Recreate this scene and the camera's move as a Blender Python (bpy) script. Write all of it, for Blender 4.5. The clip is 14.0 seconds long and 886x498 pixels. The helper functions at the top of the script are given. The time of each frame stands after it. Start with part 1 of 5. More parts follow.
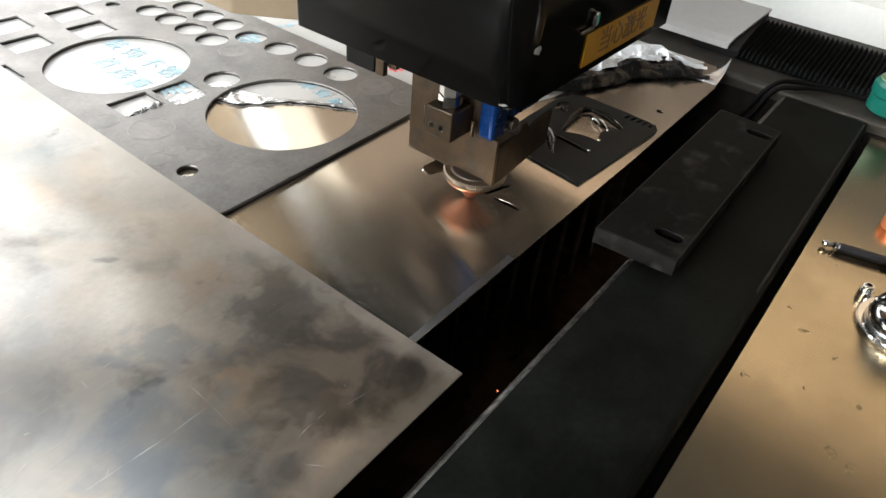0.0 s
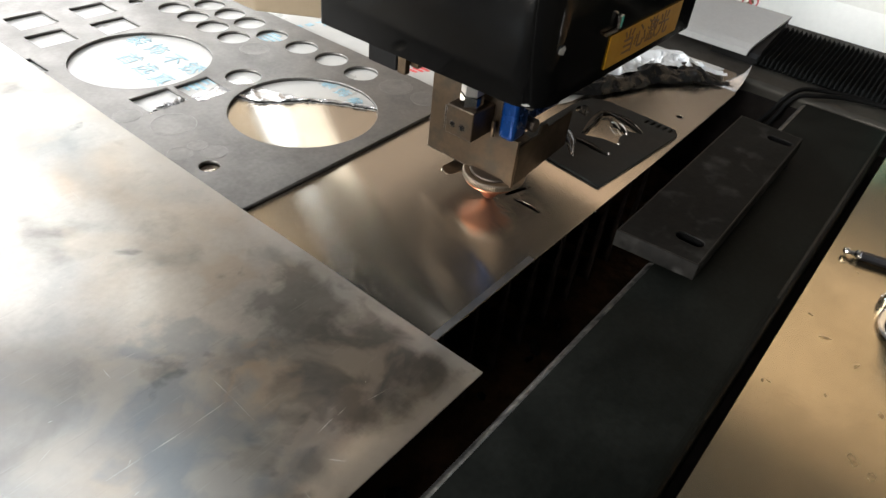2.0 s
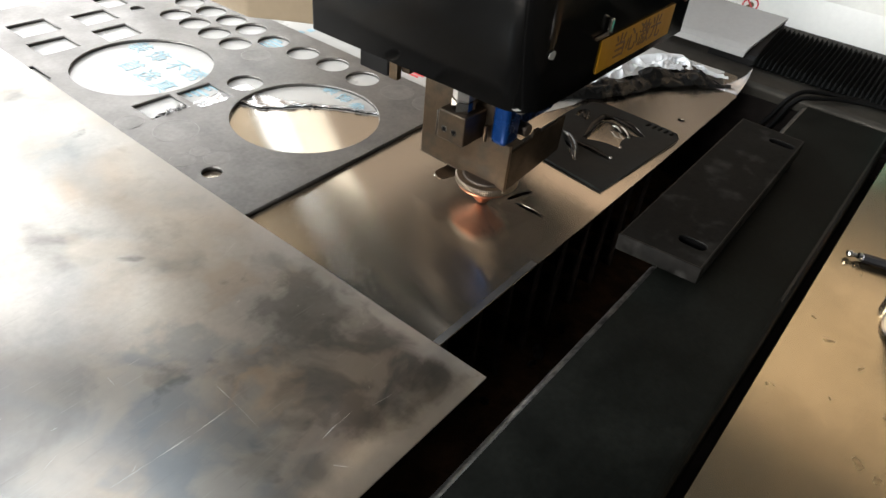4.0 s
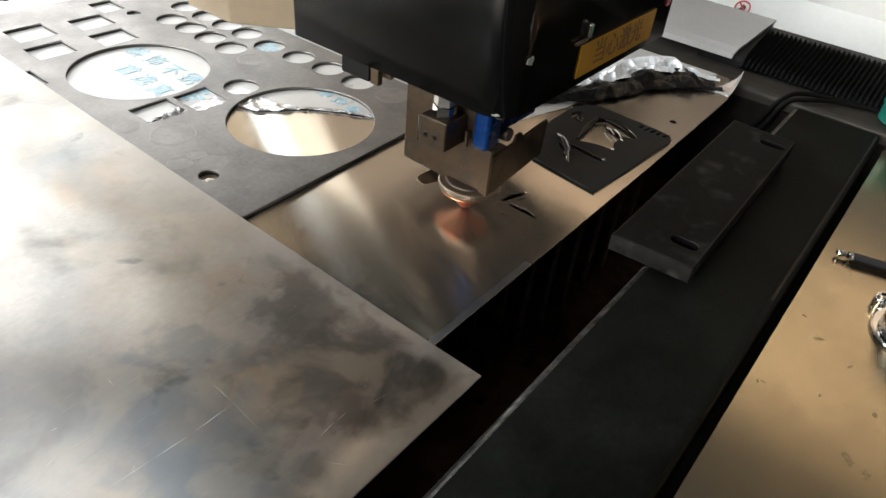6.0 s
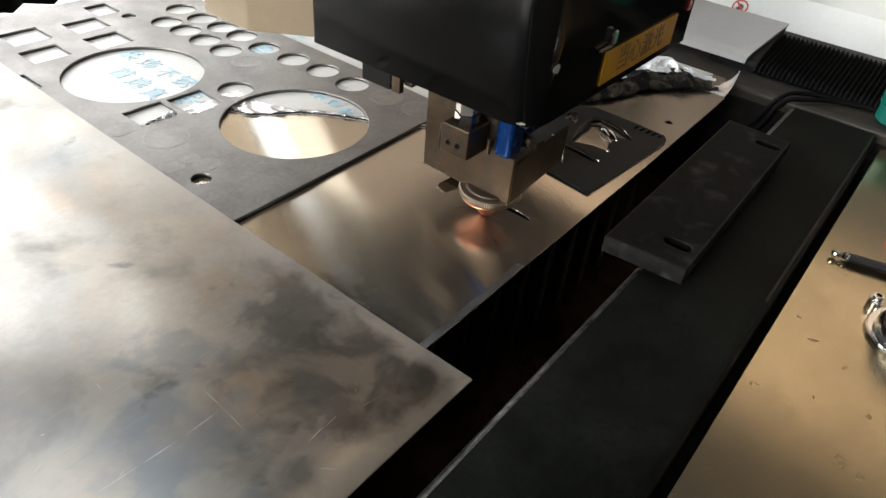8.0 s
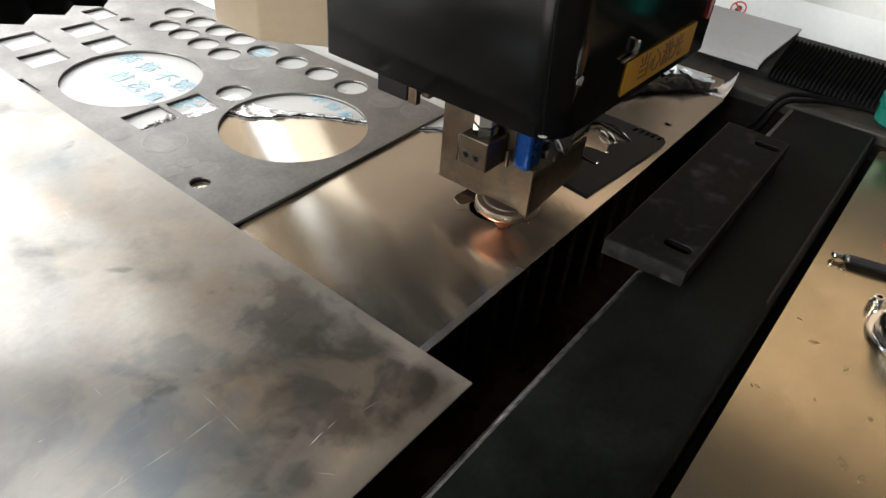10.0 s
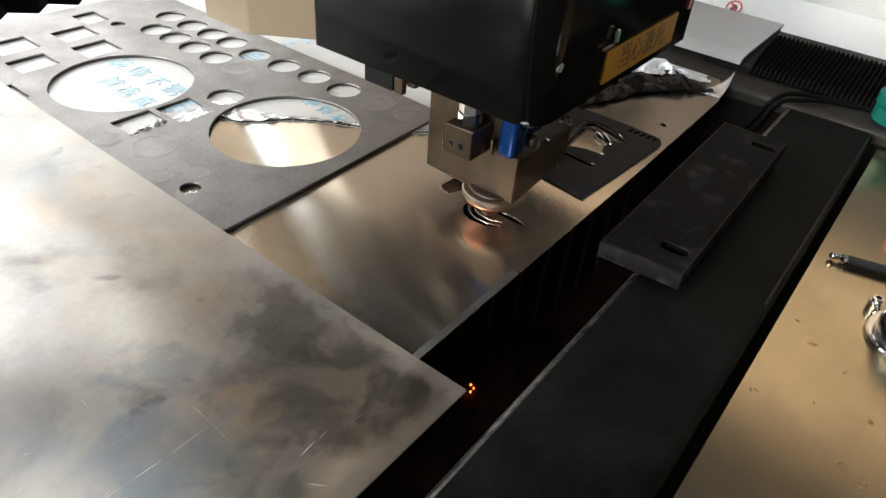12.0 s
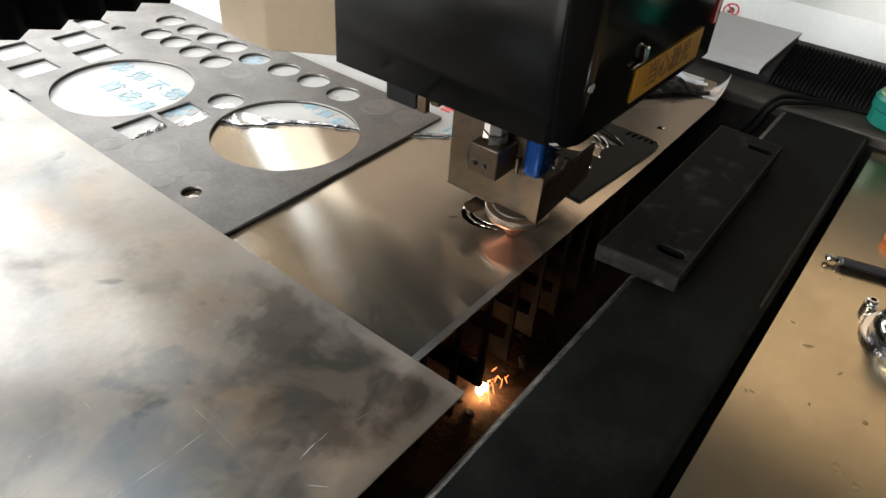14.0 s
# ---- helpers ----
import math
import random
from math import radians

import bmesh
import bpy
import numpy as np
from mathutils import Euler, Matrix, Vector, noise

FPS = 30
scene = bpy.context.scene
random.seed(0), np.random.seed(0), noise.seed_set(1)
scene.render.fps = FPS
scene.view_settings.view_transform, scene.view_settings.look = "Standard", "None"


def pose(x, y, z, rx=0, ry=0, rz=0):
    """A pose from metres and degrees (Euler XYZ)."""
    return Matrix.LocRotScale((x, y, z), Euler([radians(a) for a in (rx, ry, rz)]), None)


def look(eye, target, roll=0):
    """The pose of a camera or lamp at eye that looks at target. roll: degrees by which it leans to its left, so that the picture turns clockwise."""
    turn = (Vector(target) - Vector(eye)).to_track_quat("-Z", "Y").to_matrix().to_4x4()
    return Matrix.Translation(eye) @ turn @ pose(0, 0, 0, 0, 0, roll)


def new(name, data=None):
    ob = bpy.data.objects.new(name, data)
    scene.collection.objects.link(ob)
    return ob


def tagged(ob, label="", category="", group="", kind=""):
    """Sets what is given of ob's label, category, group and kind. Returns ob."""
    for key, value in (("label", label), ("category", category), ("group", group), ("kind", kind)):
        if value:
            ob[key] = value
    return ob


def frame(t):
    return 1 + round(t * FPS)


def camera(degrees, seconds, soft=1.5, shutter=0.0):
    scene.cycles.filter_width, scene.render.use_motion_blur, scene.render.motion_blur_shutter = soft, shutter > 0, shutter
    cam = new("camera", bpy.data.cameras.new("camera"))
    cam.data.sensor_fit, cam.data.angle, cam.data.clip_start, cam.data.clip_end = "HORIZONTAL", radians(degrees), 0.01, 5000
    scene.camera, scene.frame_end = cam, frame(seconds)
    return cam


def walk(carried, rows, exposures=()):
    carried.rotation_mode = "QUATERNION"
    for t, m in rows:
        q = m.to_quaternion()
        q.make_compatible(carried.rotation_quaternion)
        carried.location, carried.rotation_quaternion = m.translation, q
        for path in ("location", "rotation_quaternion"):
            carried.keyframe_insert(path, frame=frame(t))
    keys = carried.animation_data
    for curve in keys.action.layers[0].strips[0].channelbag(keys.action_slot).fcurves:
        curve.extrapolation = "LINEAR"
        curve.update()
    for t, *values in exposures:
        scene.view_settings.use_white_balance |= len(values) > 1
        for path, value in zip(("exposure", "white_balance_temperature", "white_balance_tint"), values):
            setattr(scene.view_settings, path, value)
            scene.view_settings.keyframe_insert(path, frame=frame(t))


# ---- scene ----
cam = camera(65.5, 14.0)
PATH = [
    (0, (-0.234, -0.17, 0.303), (1.057, 0.71, -0.946), 5.9),
    (0.5, (-0.236, -0.166, 0.301), (1.049, 0.735, -0.939), 6.1),
    (1, (-0.237, -0.168, 0.299), (1.04, 0.728, -0.953), 6.1),
    (1.5, (-0.24, -0.168, 0.298), (1.045, 0.729, -0.944), 6.2),
    (2, (-0.241, -0.165, 0.299), (1.042, 0.739, -0.94), 6.5),
    (2.5, (-0.244, -0.165, 0.298), (1.044, 0.734, -0.94), 6.5),
    (3, (-0.243, -0.164, 0.299), (1.04, 0.742, -0.939), 6.3),
    (5.5, (-0.241, -0.166, 0.3), (1.05, 0.748, -0.923), 5.8),
    (6, (-0.245, -0.168, 0.302), (1.051, 0.74, -0.921), 6.0),
    (6.5, (-0.241, -0.168, 0.301), (1.056, 0.741, -0.921), 5.9),
    (7, (-0.242, -0.169, 0.3), (1.061, 0.736, -0.919), 6.0),
    (7.5, (-0.24, -0.17, 0.302), (1.051, 0.743, -0.923), 5.8),
    (8, (-0.239, -0.172, 0.303), (1.053, 0.741, -0.92), 5.6),
    (10.5, (-0.238, -0.171, 0.303), (1.059, 0.744, -0.915), 5.4),
    (11, (-0.238, -0.172, 0.304), (1.06, 0.742, -0.912), 5.4),
    (11.5, (-0.236, -0.173, 0.306), (1.062, 0.738, -0.912), 5.2),
    (12, (-0.231, -0.17, 0.301), (1.069, 0.742, -0.913), 5.0),
    (12.5, (-0.234, -0.171, 0.304), (1.063, 0.742, -0.915), 5.1),
    (13, (-0.233, -0.17, 0.305), (1.069, 0.741, -0.91), 5.0),
    (13.5, (-0.233, -0.172, 0.304), (1.067, 0.744, -0.909), 4.9),
    (14, (-0.233, -0.172, 0.305), (1.07, 0.741, -0.907), 4.9),
]
walk(cam, [(t, look(eye, target, roll)) for t, eye, target, roll in PATH], [(0, -0.05), (3.2, -0.05), (5.3, -0.17), (14, -0.17)])

# ---- world and light ----
world = bpy.data.worlds.new("world")
scene.world = world
world.use_nodes = True
_n = world.node_tree.nodes
_bg = _n["Background"]
_sky = _n.new("ShaderNodeTexSky")
_sky.sky_type = "NISHITA"
_sky.sun_disc = False
_sky.sun_elevation, _sky.sun_rotation = radians(38), radians(20)
world.node_tree.links.new(_sky.outputs[0], _bg.inputs[0])
_bg.inputs[1].default_value = 0.12


def area(name, m, w, h, watts, colour):
    li = bpy.data.lights.new(name, "AREA")
    li.shape, li.size, li.size_y, li.energy, li.color = "RECTANGLE", w, h, watts, colour
    ob = new(name, li)
    ob.matrix_world = m
    return ob


# daylight lamps in assumed window openings of the workshop, all out of view
area("unseen_window_light", look((-0.85, 2.46, 1.32), (-0.85, 0, 1.32)), 1.85, 2.3, 82, (1.0, 0.985, 0.94))
area("unseen_window_light", look((0.70, 2.46, 0.85), (0.70, 0, 0.85)), 1.05, 1.35, 24, (1.0, 0.98, 0.95))
# stronger bluish lamp, added to make the white streak in the sheet
area("unseen_window_light", look((1.68, 2.46, 0.85), (1.68, 0, 0.85)), 0.88, 1.35, 46, (0.90, 0.96, 1.0))
area("unseen_window_light", look((-2.96, 0.9, 1.0), (0, 0.9, 1.0)), 2.7, 1.5, 338, (1.0, 0.98, 0.95))
# small high lamp in an added opening, for reflections
area("unseen_window_light", look((2.475, 2.46, 2.315), (2.475, 0, 2.315)), 0.82, 1.1, 11, (0.93, 0.98, 1.0))
# added bluish fill from above that brightens the near plate
area("overhead_fill", look((-0.45, 1.65, 2.86), (-0.45, 1.65, 0)), 2.3, 1.2, 62, (0.86, 0.94, 1.0))


# ---- materials ----
def mat(name, base, rough=0.5, metal=0.0, var=0.12, scale=60.0, bump=0.0, rvar=0.1, second=None, amount=0.5, big=9.0, stretch=(1, 1, 1), bscale=None, bdist=0.001, coat=0.0, spec=0.5, bdetail=3.0):
    """A surface whose colour and gloss vary at two scales, with fine relief."""
    m = bpy.data.materials.new(name)
    m.use_nodes = True
    nt = m.node_tree
    N, L = nt.nodes, nt.links
    bs = N["Principled BSDF"]
    bs.inputs["Metallic"].default_value = metal
    bs.inputs["Coat Weight"].default_value = coat
    bs.inputs["Specular IOR Level"].default_value = spec
    tc = N.new("ShaderNodeTexCoord")
    mp = N.new("ShaderNodeMapping")
    mp.inputs["Scale"].default_value = stretch
    L.new(tc.outputs["Object"], mp.inputs[0])

    def nz(s, d=4.0, r=0.55):
        t = N.new("ShaderNodeTexNoise")
        t.inputs["Scale"].default_value, t.inputs["Detail"].default_value, t.inputs["Roughness"].default_value = s, d, r
        L.new(mp.outputs[0], t.inputs["Vector"])
        return t

    fine, wide = nz(scale), nz(big, 5.0, 0.6)
    mix = N.new("ShaderNodeMix")
    mix.data_type = "RGBA"
    a = (*base, 1)
    b = (*(second or tuple(c * (1 - 2 * var) for c in base)), 1)
    mix.inputs[6].default_value, mix.inputs[7].default_value = a, b
    rp = N.new("ShaderNodeMapRange")
    rp.inputs["From Min"].default_value, rp.inputs["From Max"].default_value = 0.42, 0.68
    rp.inputs["To Max"].default_value = amount
    L.new(wide.outputs["Fac"], rp.inputs["Value"])
    L.new(rp.outputs[0], mix.inputs[0])
    hs = N.new("ShaderNodeHueSaturation")
    vr = N.new("ShaderNodeMapRange")
    vr.inputs["From Min"].default_value, vr.inputs["From Max"].default_value = 0.3, 0.7
    vr.inputs["To Min"].default_value, vr.inputs["To Max"].default_value = 1 - var, 1 + var
    L.new(fine.outputs["Fac"], vr.inputs["Value"])
    L.new(vr.outputs[0], hs.inputs["Value"])
    L.new(mix.outputs[2], hs.inputs["Color"])
    L.new(hs.outputs[0], bs.inputs["Base Color"])
    rr = N.new("ShaderNodeMapRange")
    rr.inputs["From Min"].default_value, rr.inputs["From Max"].default_value = 0.35, 0.65
    rr.inputs["To Min"].default_value, rr.inputs["To Max"].default_value = max(0.02, rough - rvar), min(1, rough + rvar)
    L.new(wide.outputs["Fac"], rr.inputs["Value"])
    L.new(rr.outputs[0], bs.inputs["Roughness"])
    if bump:
        bt = nz(bscale or scale * 2, bdetail)
        bp = N.new("ShaderNodeBump")
        bp.inputs["Strength"].default_value, bp.inputs["Distance"].default_value = bump, bdist
        L.new(bt.outputs["Fac"], bp.inputs["Height"])
        L.new(bp.outputs[0], bs.inputs["Normal"])
    return m


def glow(name, colour, strength):
    m = bpy.data.materials.new(name)
    m.use_nodes = True
    bs = m.node_tree.nodes["Principled BSDF"]
    bs.inputs["Base Color"].default_value = (*colour, 1)
    bs.inputs["Emission Color"].default_value = (*colour, 1)
    bs.inputs["Emission Strength"].default_value = strength
    return m


STEEL = mat("mill_steel", (0.50, 0.49, 0.47), 0.34, 1, 0.07, 220, 0.12, 0.09, (0.30, 0.29, 0.28), 0.75, 14, bscale=600, bdist=0.0002)
SHEET = mat("stainless_sheet", (0.52, 0.47, 0.40), 0.185, 0.96, 0.03, 500, 0, 0.03, (0.47, 0.42, 0.355), 0.7, 8, spec=0.4)
# brushed along the bed: highlights smear across the grain
_bs = SHEET.node_tree.nodes["Principled BSDF"]
_bs.inputs["Anisotropic"].default_value = 1.0
_tn = SHEET.node_tree.nodes.new("ShaderNodeCombineXYZ")
_tn.inputs[1].default_value = 1.0
SHEET.node_tree.links.new(_tn.outputs[0], _bs.inputs["Tangent"])
DARKPLATE = mat("hot_rolled_steel", (0.165, 0.159, 0.152), 0.44, 0.85, 0.10, 260, 0, 0.06, (0.125, 0.121, 0.116), 0.8, 22)
PIECE = mat("dark_cut_steel", (0.0095, 0.0105, 0.0105), 0.5, 0.0, 0.14, 300, 0, 0.08, (0.021, 0.0225, 0.0215), 0.8, 30, spec=0.14)
BLACKSTEEL = mat("blackened_steel", (0.0028, 0.0034, 0.0028), 0.52, 0.0, 0.25, 240, 0.3, 0.08, (0.0115, 0.0125, 0.0108), 0.8, 9, bscale=500, bdist=0.0003, spec=0.05)
BARSTEEL = mat("worn_black_bar", (0.0055, 0.0055, 0.0052), 0.60, 0.0, 0.2, 200, 0.3, 0.1, (0.014, 0.013, 0.0115), 0.8, 18, bscale=420, bdist=0.0003, spec=0.05)
_nt = BARSTEEL.node_tree
_bs = _nt.nodes["Principled BSDF"]
for _scale, _lo, _hi, _tone in ((30, 0.56, 0.70, 0.040), (52, 0.62, 0.70, 0.002)):
    # rubbed pale patches and greasy dark ones
    _tc, _nz, _rp, _mx = (_nt.nodes.new(k) for k in ("ShaderNodeTexCoord", "ShaderNodeTexNoise", "ShaderNodeMapRange", "ShaderNodeMix"))
    _nz.inputs["Scale"].default_value, _nz.inputs["Detail"].default_value, _nz.inputs["Distortion"].default_value = _scale, 8, 0.1
    _rp.inputs["From Min"].default_value, _rp.inputs["From Max"].default_value, _rp.inputs["To Max"].default_value = _lo, _hi, 0.75
    _mx.data_type = "RGBA"
    _mx.inputs[7].default_value = (_tone, _tone * 0.97, _tone * 0.92, 1)
    _nt.links.new(_tc.outputs["Object"], _nz.inputs["Vector"])
    _nt.links.new(_nz.outputs["Fac"], _rp.inputs["Value"])
    _nt.links.new(_rp.outputs[0], _mx.inputs[0])
    _nt.links.new(_bs.inputs["Base Color"].links[0].from_socket, _mx.inputs[6])
    _nt.links.new(_mx.outputs[2], _bs.inputs["Base Color"])
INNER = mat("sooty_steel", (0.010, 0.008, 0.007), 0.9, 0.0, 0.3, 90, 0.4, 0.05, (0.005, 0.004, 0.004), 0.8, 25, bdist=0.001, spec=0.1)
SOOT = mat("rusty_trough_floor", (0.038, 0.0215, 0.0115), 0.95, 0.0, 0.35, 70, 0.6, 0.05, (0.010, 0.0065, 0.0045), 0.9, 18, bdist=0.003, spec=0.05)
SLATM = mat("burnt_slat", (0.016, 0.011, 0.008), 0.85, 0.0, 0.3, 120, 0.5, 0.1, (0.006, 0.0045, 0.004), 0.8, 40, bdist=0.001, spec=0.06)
TABLEM = mat("satin_table_steel", (0.475, 0.40, 0.28), 0.21, 1, 0.05, 300, 0, 0.05, (0.39, 0.325, 0.215), 0.8, 11)
FILM = mat("white_film", (0.47, 0.467, 0.452), 0.35, 0, 0.03, 60, 0.15, 0.08, (0.40, 0.40, 0.39), 0.6, 12, bscale=90, bdist=0.001)
CRINKLE = mat("white_crinkled_film", (0.80, 0.83, 0.86), 0.16, 0, 0.05, 120, 0.3, 0.08, (0.76, 0.78, 0.81), 0.6, 40, bscale=160, bdist=0.001)
FOIL = mat("silver_film", (0.62, 0.62, 0.63), 0.24, 0.7, 0.1, 120, 0.2, 0.08, (0.45, 0.45, 0.46), 0.7, 40, bscale=160, bdist=0.001)
DARKFILM = mat("dark_glossy_film", (0.009, 0.009, 0.009), 0.27, 0, 0.1, 160, 0.35, 0.03, (0.012, 0.0118, 0.0115), 0.5, 60, bscale=220, bdist=0.0006, spec=0.28)
BLACKPAINT = mat("gloss_black_cover", (0.0022, 0.0022, 0.0022), 0.13, 0, 0.1, 300, 0.06, 0.04, (0.0035, 0.0035, 0.0035), 0.5, 14, bscale=500, bdist=0.0003, spec=0.2)
MATTBLACK = mat("matt_black", (0.006, 0.006, 0.0065), 0.55, 0, 0.15, 200, 0.1, 0.05, spec=0.15)
# bracket steel darkened for the side turned from the light
SIDESHADE = mat("shaded_bracket_side", (0.048, 0.035, 0.023), 0.42, 1, 0.06, 300, 0.15, 0.06, (0.030, 0.023, 0.016), 0.8, 55, bscale=400, bdist=0.0002)
BRACKET = mat("brushed_bracket", (0.138, 0.102, 0.070), 0.34, 1, 0.06, 300, 0.15, 0.06, (0.062, 0.054, 0.046), 0.8, 55, bscale=400, bdist=0.0002)
CHROME = mat("bright_nickel", (0.72, 0.71, 0.69), 0.14, 1, 0.03, 200, 0, 0.05)
NICKEL = mat("dull_nickel", (0.50, 0.49, 0.47), 0.34, 1, 0.05, 200, 0, 0.05)
DARKHOLE = mat("dark_bore", (0.003, 0.003, 0.003), 0.8, spec=0.03)
BLUE = mat("blue_anodised", (0.002, 0.030, 0.135), 0.26, 0.5, 0.06, 300, 0.05, 0.05, (0.002, 0.018, 0.085), 0.4, 60)
COPPER = mat("copper", (0.50, 0.215, 0.13), 0.33, 1, 0.06, 300, 0.1, 0.06, (0.60, 0.27, 0.16), 0.5, 120)
KNURL = mat("knurled_steel", (0.25, 0.205, 0.16), 0.36, 1, 0.08, 400, 0.1, 0.06)
GREYPAINT = mat("light_grey_paint", (0.32, 0.318, 0.312), 0.45, 0, 0.03, 200, 0.08, 0.05, (0.285, 0.283, 0.277), 0.5, 8, spec=0.3)
PALECREAM = mat("pale_cream_reflector", (0.52, 0.40, 0.275), 0.5, 0, 0.03, 120, 0.05, 0.05, (0.45, 0.375, 0.28), 0.5, 3)
CREAM = mat("cream_paint", (0.35, 0.28, 0.192), 0.45, 0, 0.03, 200, 0.06, 0.05, (0.315, 0.252, 0.173), 0.5, 9)
WHITEPAINT = mat("white_paint", (0.90, 0.90, 0.86), 0.5, 0, 0.02, 120, 0.05, 0.05, (0.87, 0.87, 0.83), 0.5, 5)
PLEATM = mat("black_bellows_cloth", (0.0035, 0.0040, 0.0040), 0.7, 0, 0.2, 300, 0.3, 0.06, spec=0.08)
YELLOW = mat("yellow_label", (0.44, 0.225, 0.008), 0.45, 0, 0.06, 200, 0.0, 0.05, (0.36, 0.18, 0.008), 0.5, 60, spec=0.2)
INK = mat("dark_ink", (0.14, 0.065, 0.008), 0.5)
BLUEINK = mat("blue_print", (0.24, 0.43, 0.53), 0.4, 0, 0.15, 200, 0, 0.1, (0.42, 0.56, 0.62), 0.8, 120)
DARKRED = mat("dark_red_print", (0.30, 0.02, 0.025), 0.4, 0, 0.1, 200)
REDINK = mat("red_print", (0.62, 0.05, 0.06), 0.45, 0, 0.1, 200)
GREEN = mat("green_plastic", (0.004, 0.10, 0.075), 0.3, 0, 0.08, 150, 0.05, 0.05)
PALEGREEN = mat("pale_green_plastic", (0.16, 0.24, 0.13), 0.35, 0, 0.08, 150)
ORANGE = mat("orange_copper_cap", (0.70, 0.22, 0.09), 0.3, 0.6, 0.08, 150)
RUBBER = mat("black_hose", (0.0035, 0.0035, 0.0035), 0.6, 0, 0.15, 200, 0.1, spec=0.06)
# tones of the added boards that the sheet reflects
BROWNREFLECT = mat("brown_reflector", (0.17, 0.125, 0.085), 0.5, 0, 0.05, 120, 0.05, 0.05, (0.13, 0.095, 0.065), 0.5, 3)
TANREFLECT = mat("tan_reflector", (0.36, 0.255, 0.165), 0.5, 0, 0.04, 120, 0.05, 0.05, (0.31, 0.22, 0.14), 0.5, 3)
GREYREFLECT = mat("grey_reflector_tone", (0.52, 0.48, 0.41), 0.5, 0, 0.04, 120, 0.05, 0.05, (0.46, 0.425, 0.36), 0.5, 3)
PALEREFLECT = mat("pale_grey_reflector", (0.80, 0.76, 0.68), 0.5, 0, 0.03, 120, 0.05, 0.05, (0.74, 0.70, 0.62), 0.5, 3)
WALLM = mat("workshop_wall", (0.50, 0.44, 0.35), 0.8, 0, 0.05, 40, 0.1, 0.05, (0.44, 0.39, 0.31), 0.5, 2)
BACKWALL = mat("workshop_back_wall", (0.09, 0.09, 0.09), 0.85, 0, 0.05, 40, 0.1, 0.05, (0.07, 0.07, 0.07), 0.5, 2)
CEILM = mat("grey_ceiling", (0.10, 0.103, 0.107), 0.9, 0, 0.06, 20, 0.1, 0.05, (0.08, 0.082, 0.085), 0.6, 1.5)
FLOORM = mat("workshop_concrete", (0.24, 0.235, 0.22), 0.8, 0, 0.1, 30, 0.2, 0.1, (0.18, 0.175, 0.165), 0.6, 2)
LEDGE = mat("brown_grey_rail_steel", (0.042, 0.039, 0.033), 0.5, 0.5, 0.1, 200, 0.2, 0.08, (0.025, 0.023, 0.021), 0.8, 14, bdist=0.0003, spec=0.1)
# patchy bright steel that draws the highlight on the beam's worn edge
EDGESHINE = mat("edge_highlight_steel", (0.30, 0.295, 0.28), 0.38, 1, 0.3, 160, 0.3, 0.1, (0.03, 0.03, 0.03), 0.95, 60, bdist=0.0004)
COLLAR = mat("dark_collar_steel", (0.12, 0.10, 0.085), 0.5, 1, 0.1, 200)
EDGEM = mat("bright_cut_edge", (0.60, 0.59, 0.56), 0.42, 1, 0.05, 300)
STAIN = mat("brown_stain", (0.34, 0.27, 0.165), 0.34, 0.9, 0.3, 300, 0, 0.05, (0.40, 0.32, 0.20), 0.8, 400)
SPARK = glow("spark_glow", (1.0, 0.25, 0.08), 3.2)
EMBER = glow("ember_glow", (1.0, 0.24, 0.04), 950)
FAINT = glow("faint_melt_glow", (1.0, 0.18, 0.025), 800)
FLASH = glow("white_hot_glow", (1.0, 0.62, 0.34), 260)
SLAGM = glow("burning_slag_glow", (1.0, 0.30, 0.06), 22)
DULL = glow("dull_ember_glow", (1.0, 0.16, 0.035), 9)


# ---- building helpers ----
def part(name, bm, material, parent=None, label="", smooth=False, at=(0, 0, 0)):
    me = bpy.data.meshes.new(name)
    if at != (0, 0, 0):
        bmesh.ops.translate(bm, verts=bm.verts, vec=[-c for c in at])
    bm.to_mesh(me)
    bm.free()
    me.materials.append(material)
    if smooth:
        for p in me.polygons:
            p.use_smooth = True
    ob = new(name, me)
    place, up = Vector(at), parent
    while up:
        place, up = place - up.location, up.parent
    ob.parent, ob.location = parent, place
    if label:
        tagged(ob, label)
    return ob


def thing(name, label, category, at=(0, 0, 0), group="", kind=""):
    ob = new(name)
    ob.empty_display_size = 0.02
    ob.location = at
    return tagged(ob, label, category, group, kind)


def box(x0, x1, y0, y1, z0, z1, bev=0.0, seg=2, bm=None):
    own = bmesh.new()
    r = bmesh.ops.create_cube(own, size=1.0)
    bmesh.ops.scale(own, vec=(x1 - x0, y1 - y0, z1 - z0), verts=own.verts)
    bmesh.ops.translate(own, vec=((x0 + x1) / 2, (y0 + y1) / 2, (z0 + z1) / 2), verts=own.verts)
    if bev:
        bmesh.ops.bevel(own, geom=own.edges[:], offset=bev, segments=seg, profile=0.5, affect="EDGES")
    return join(bm, own)


def join(bm, own):
    if bm is None:
        return own
    me = bpy.data.meshes.new("tmp")
    own.to_mesh(me)
    own.free()
    bm.from_mesh(me)
    bpy.data.meshes.remove(me)
    return bm


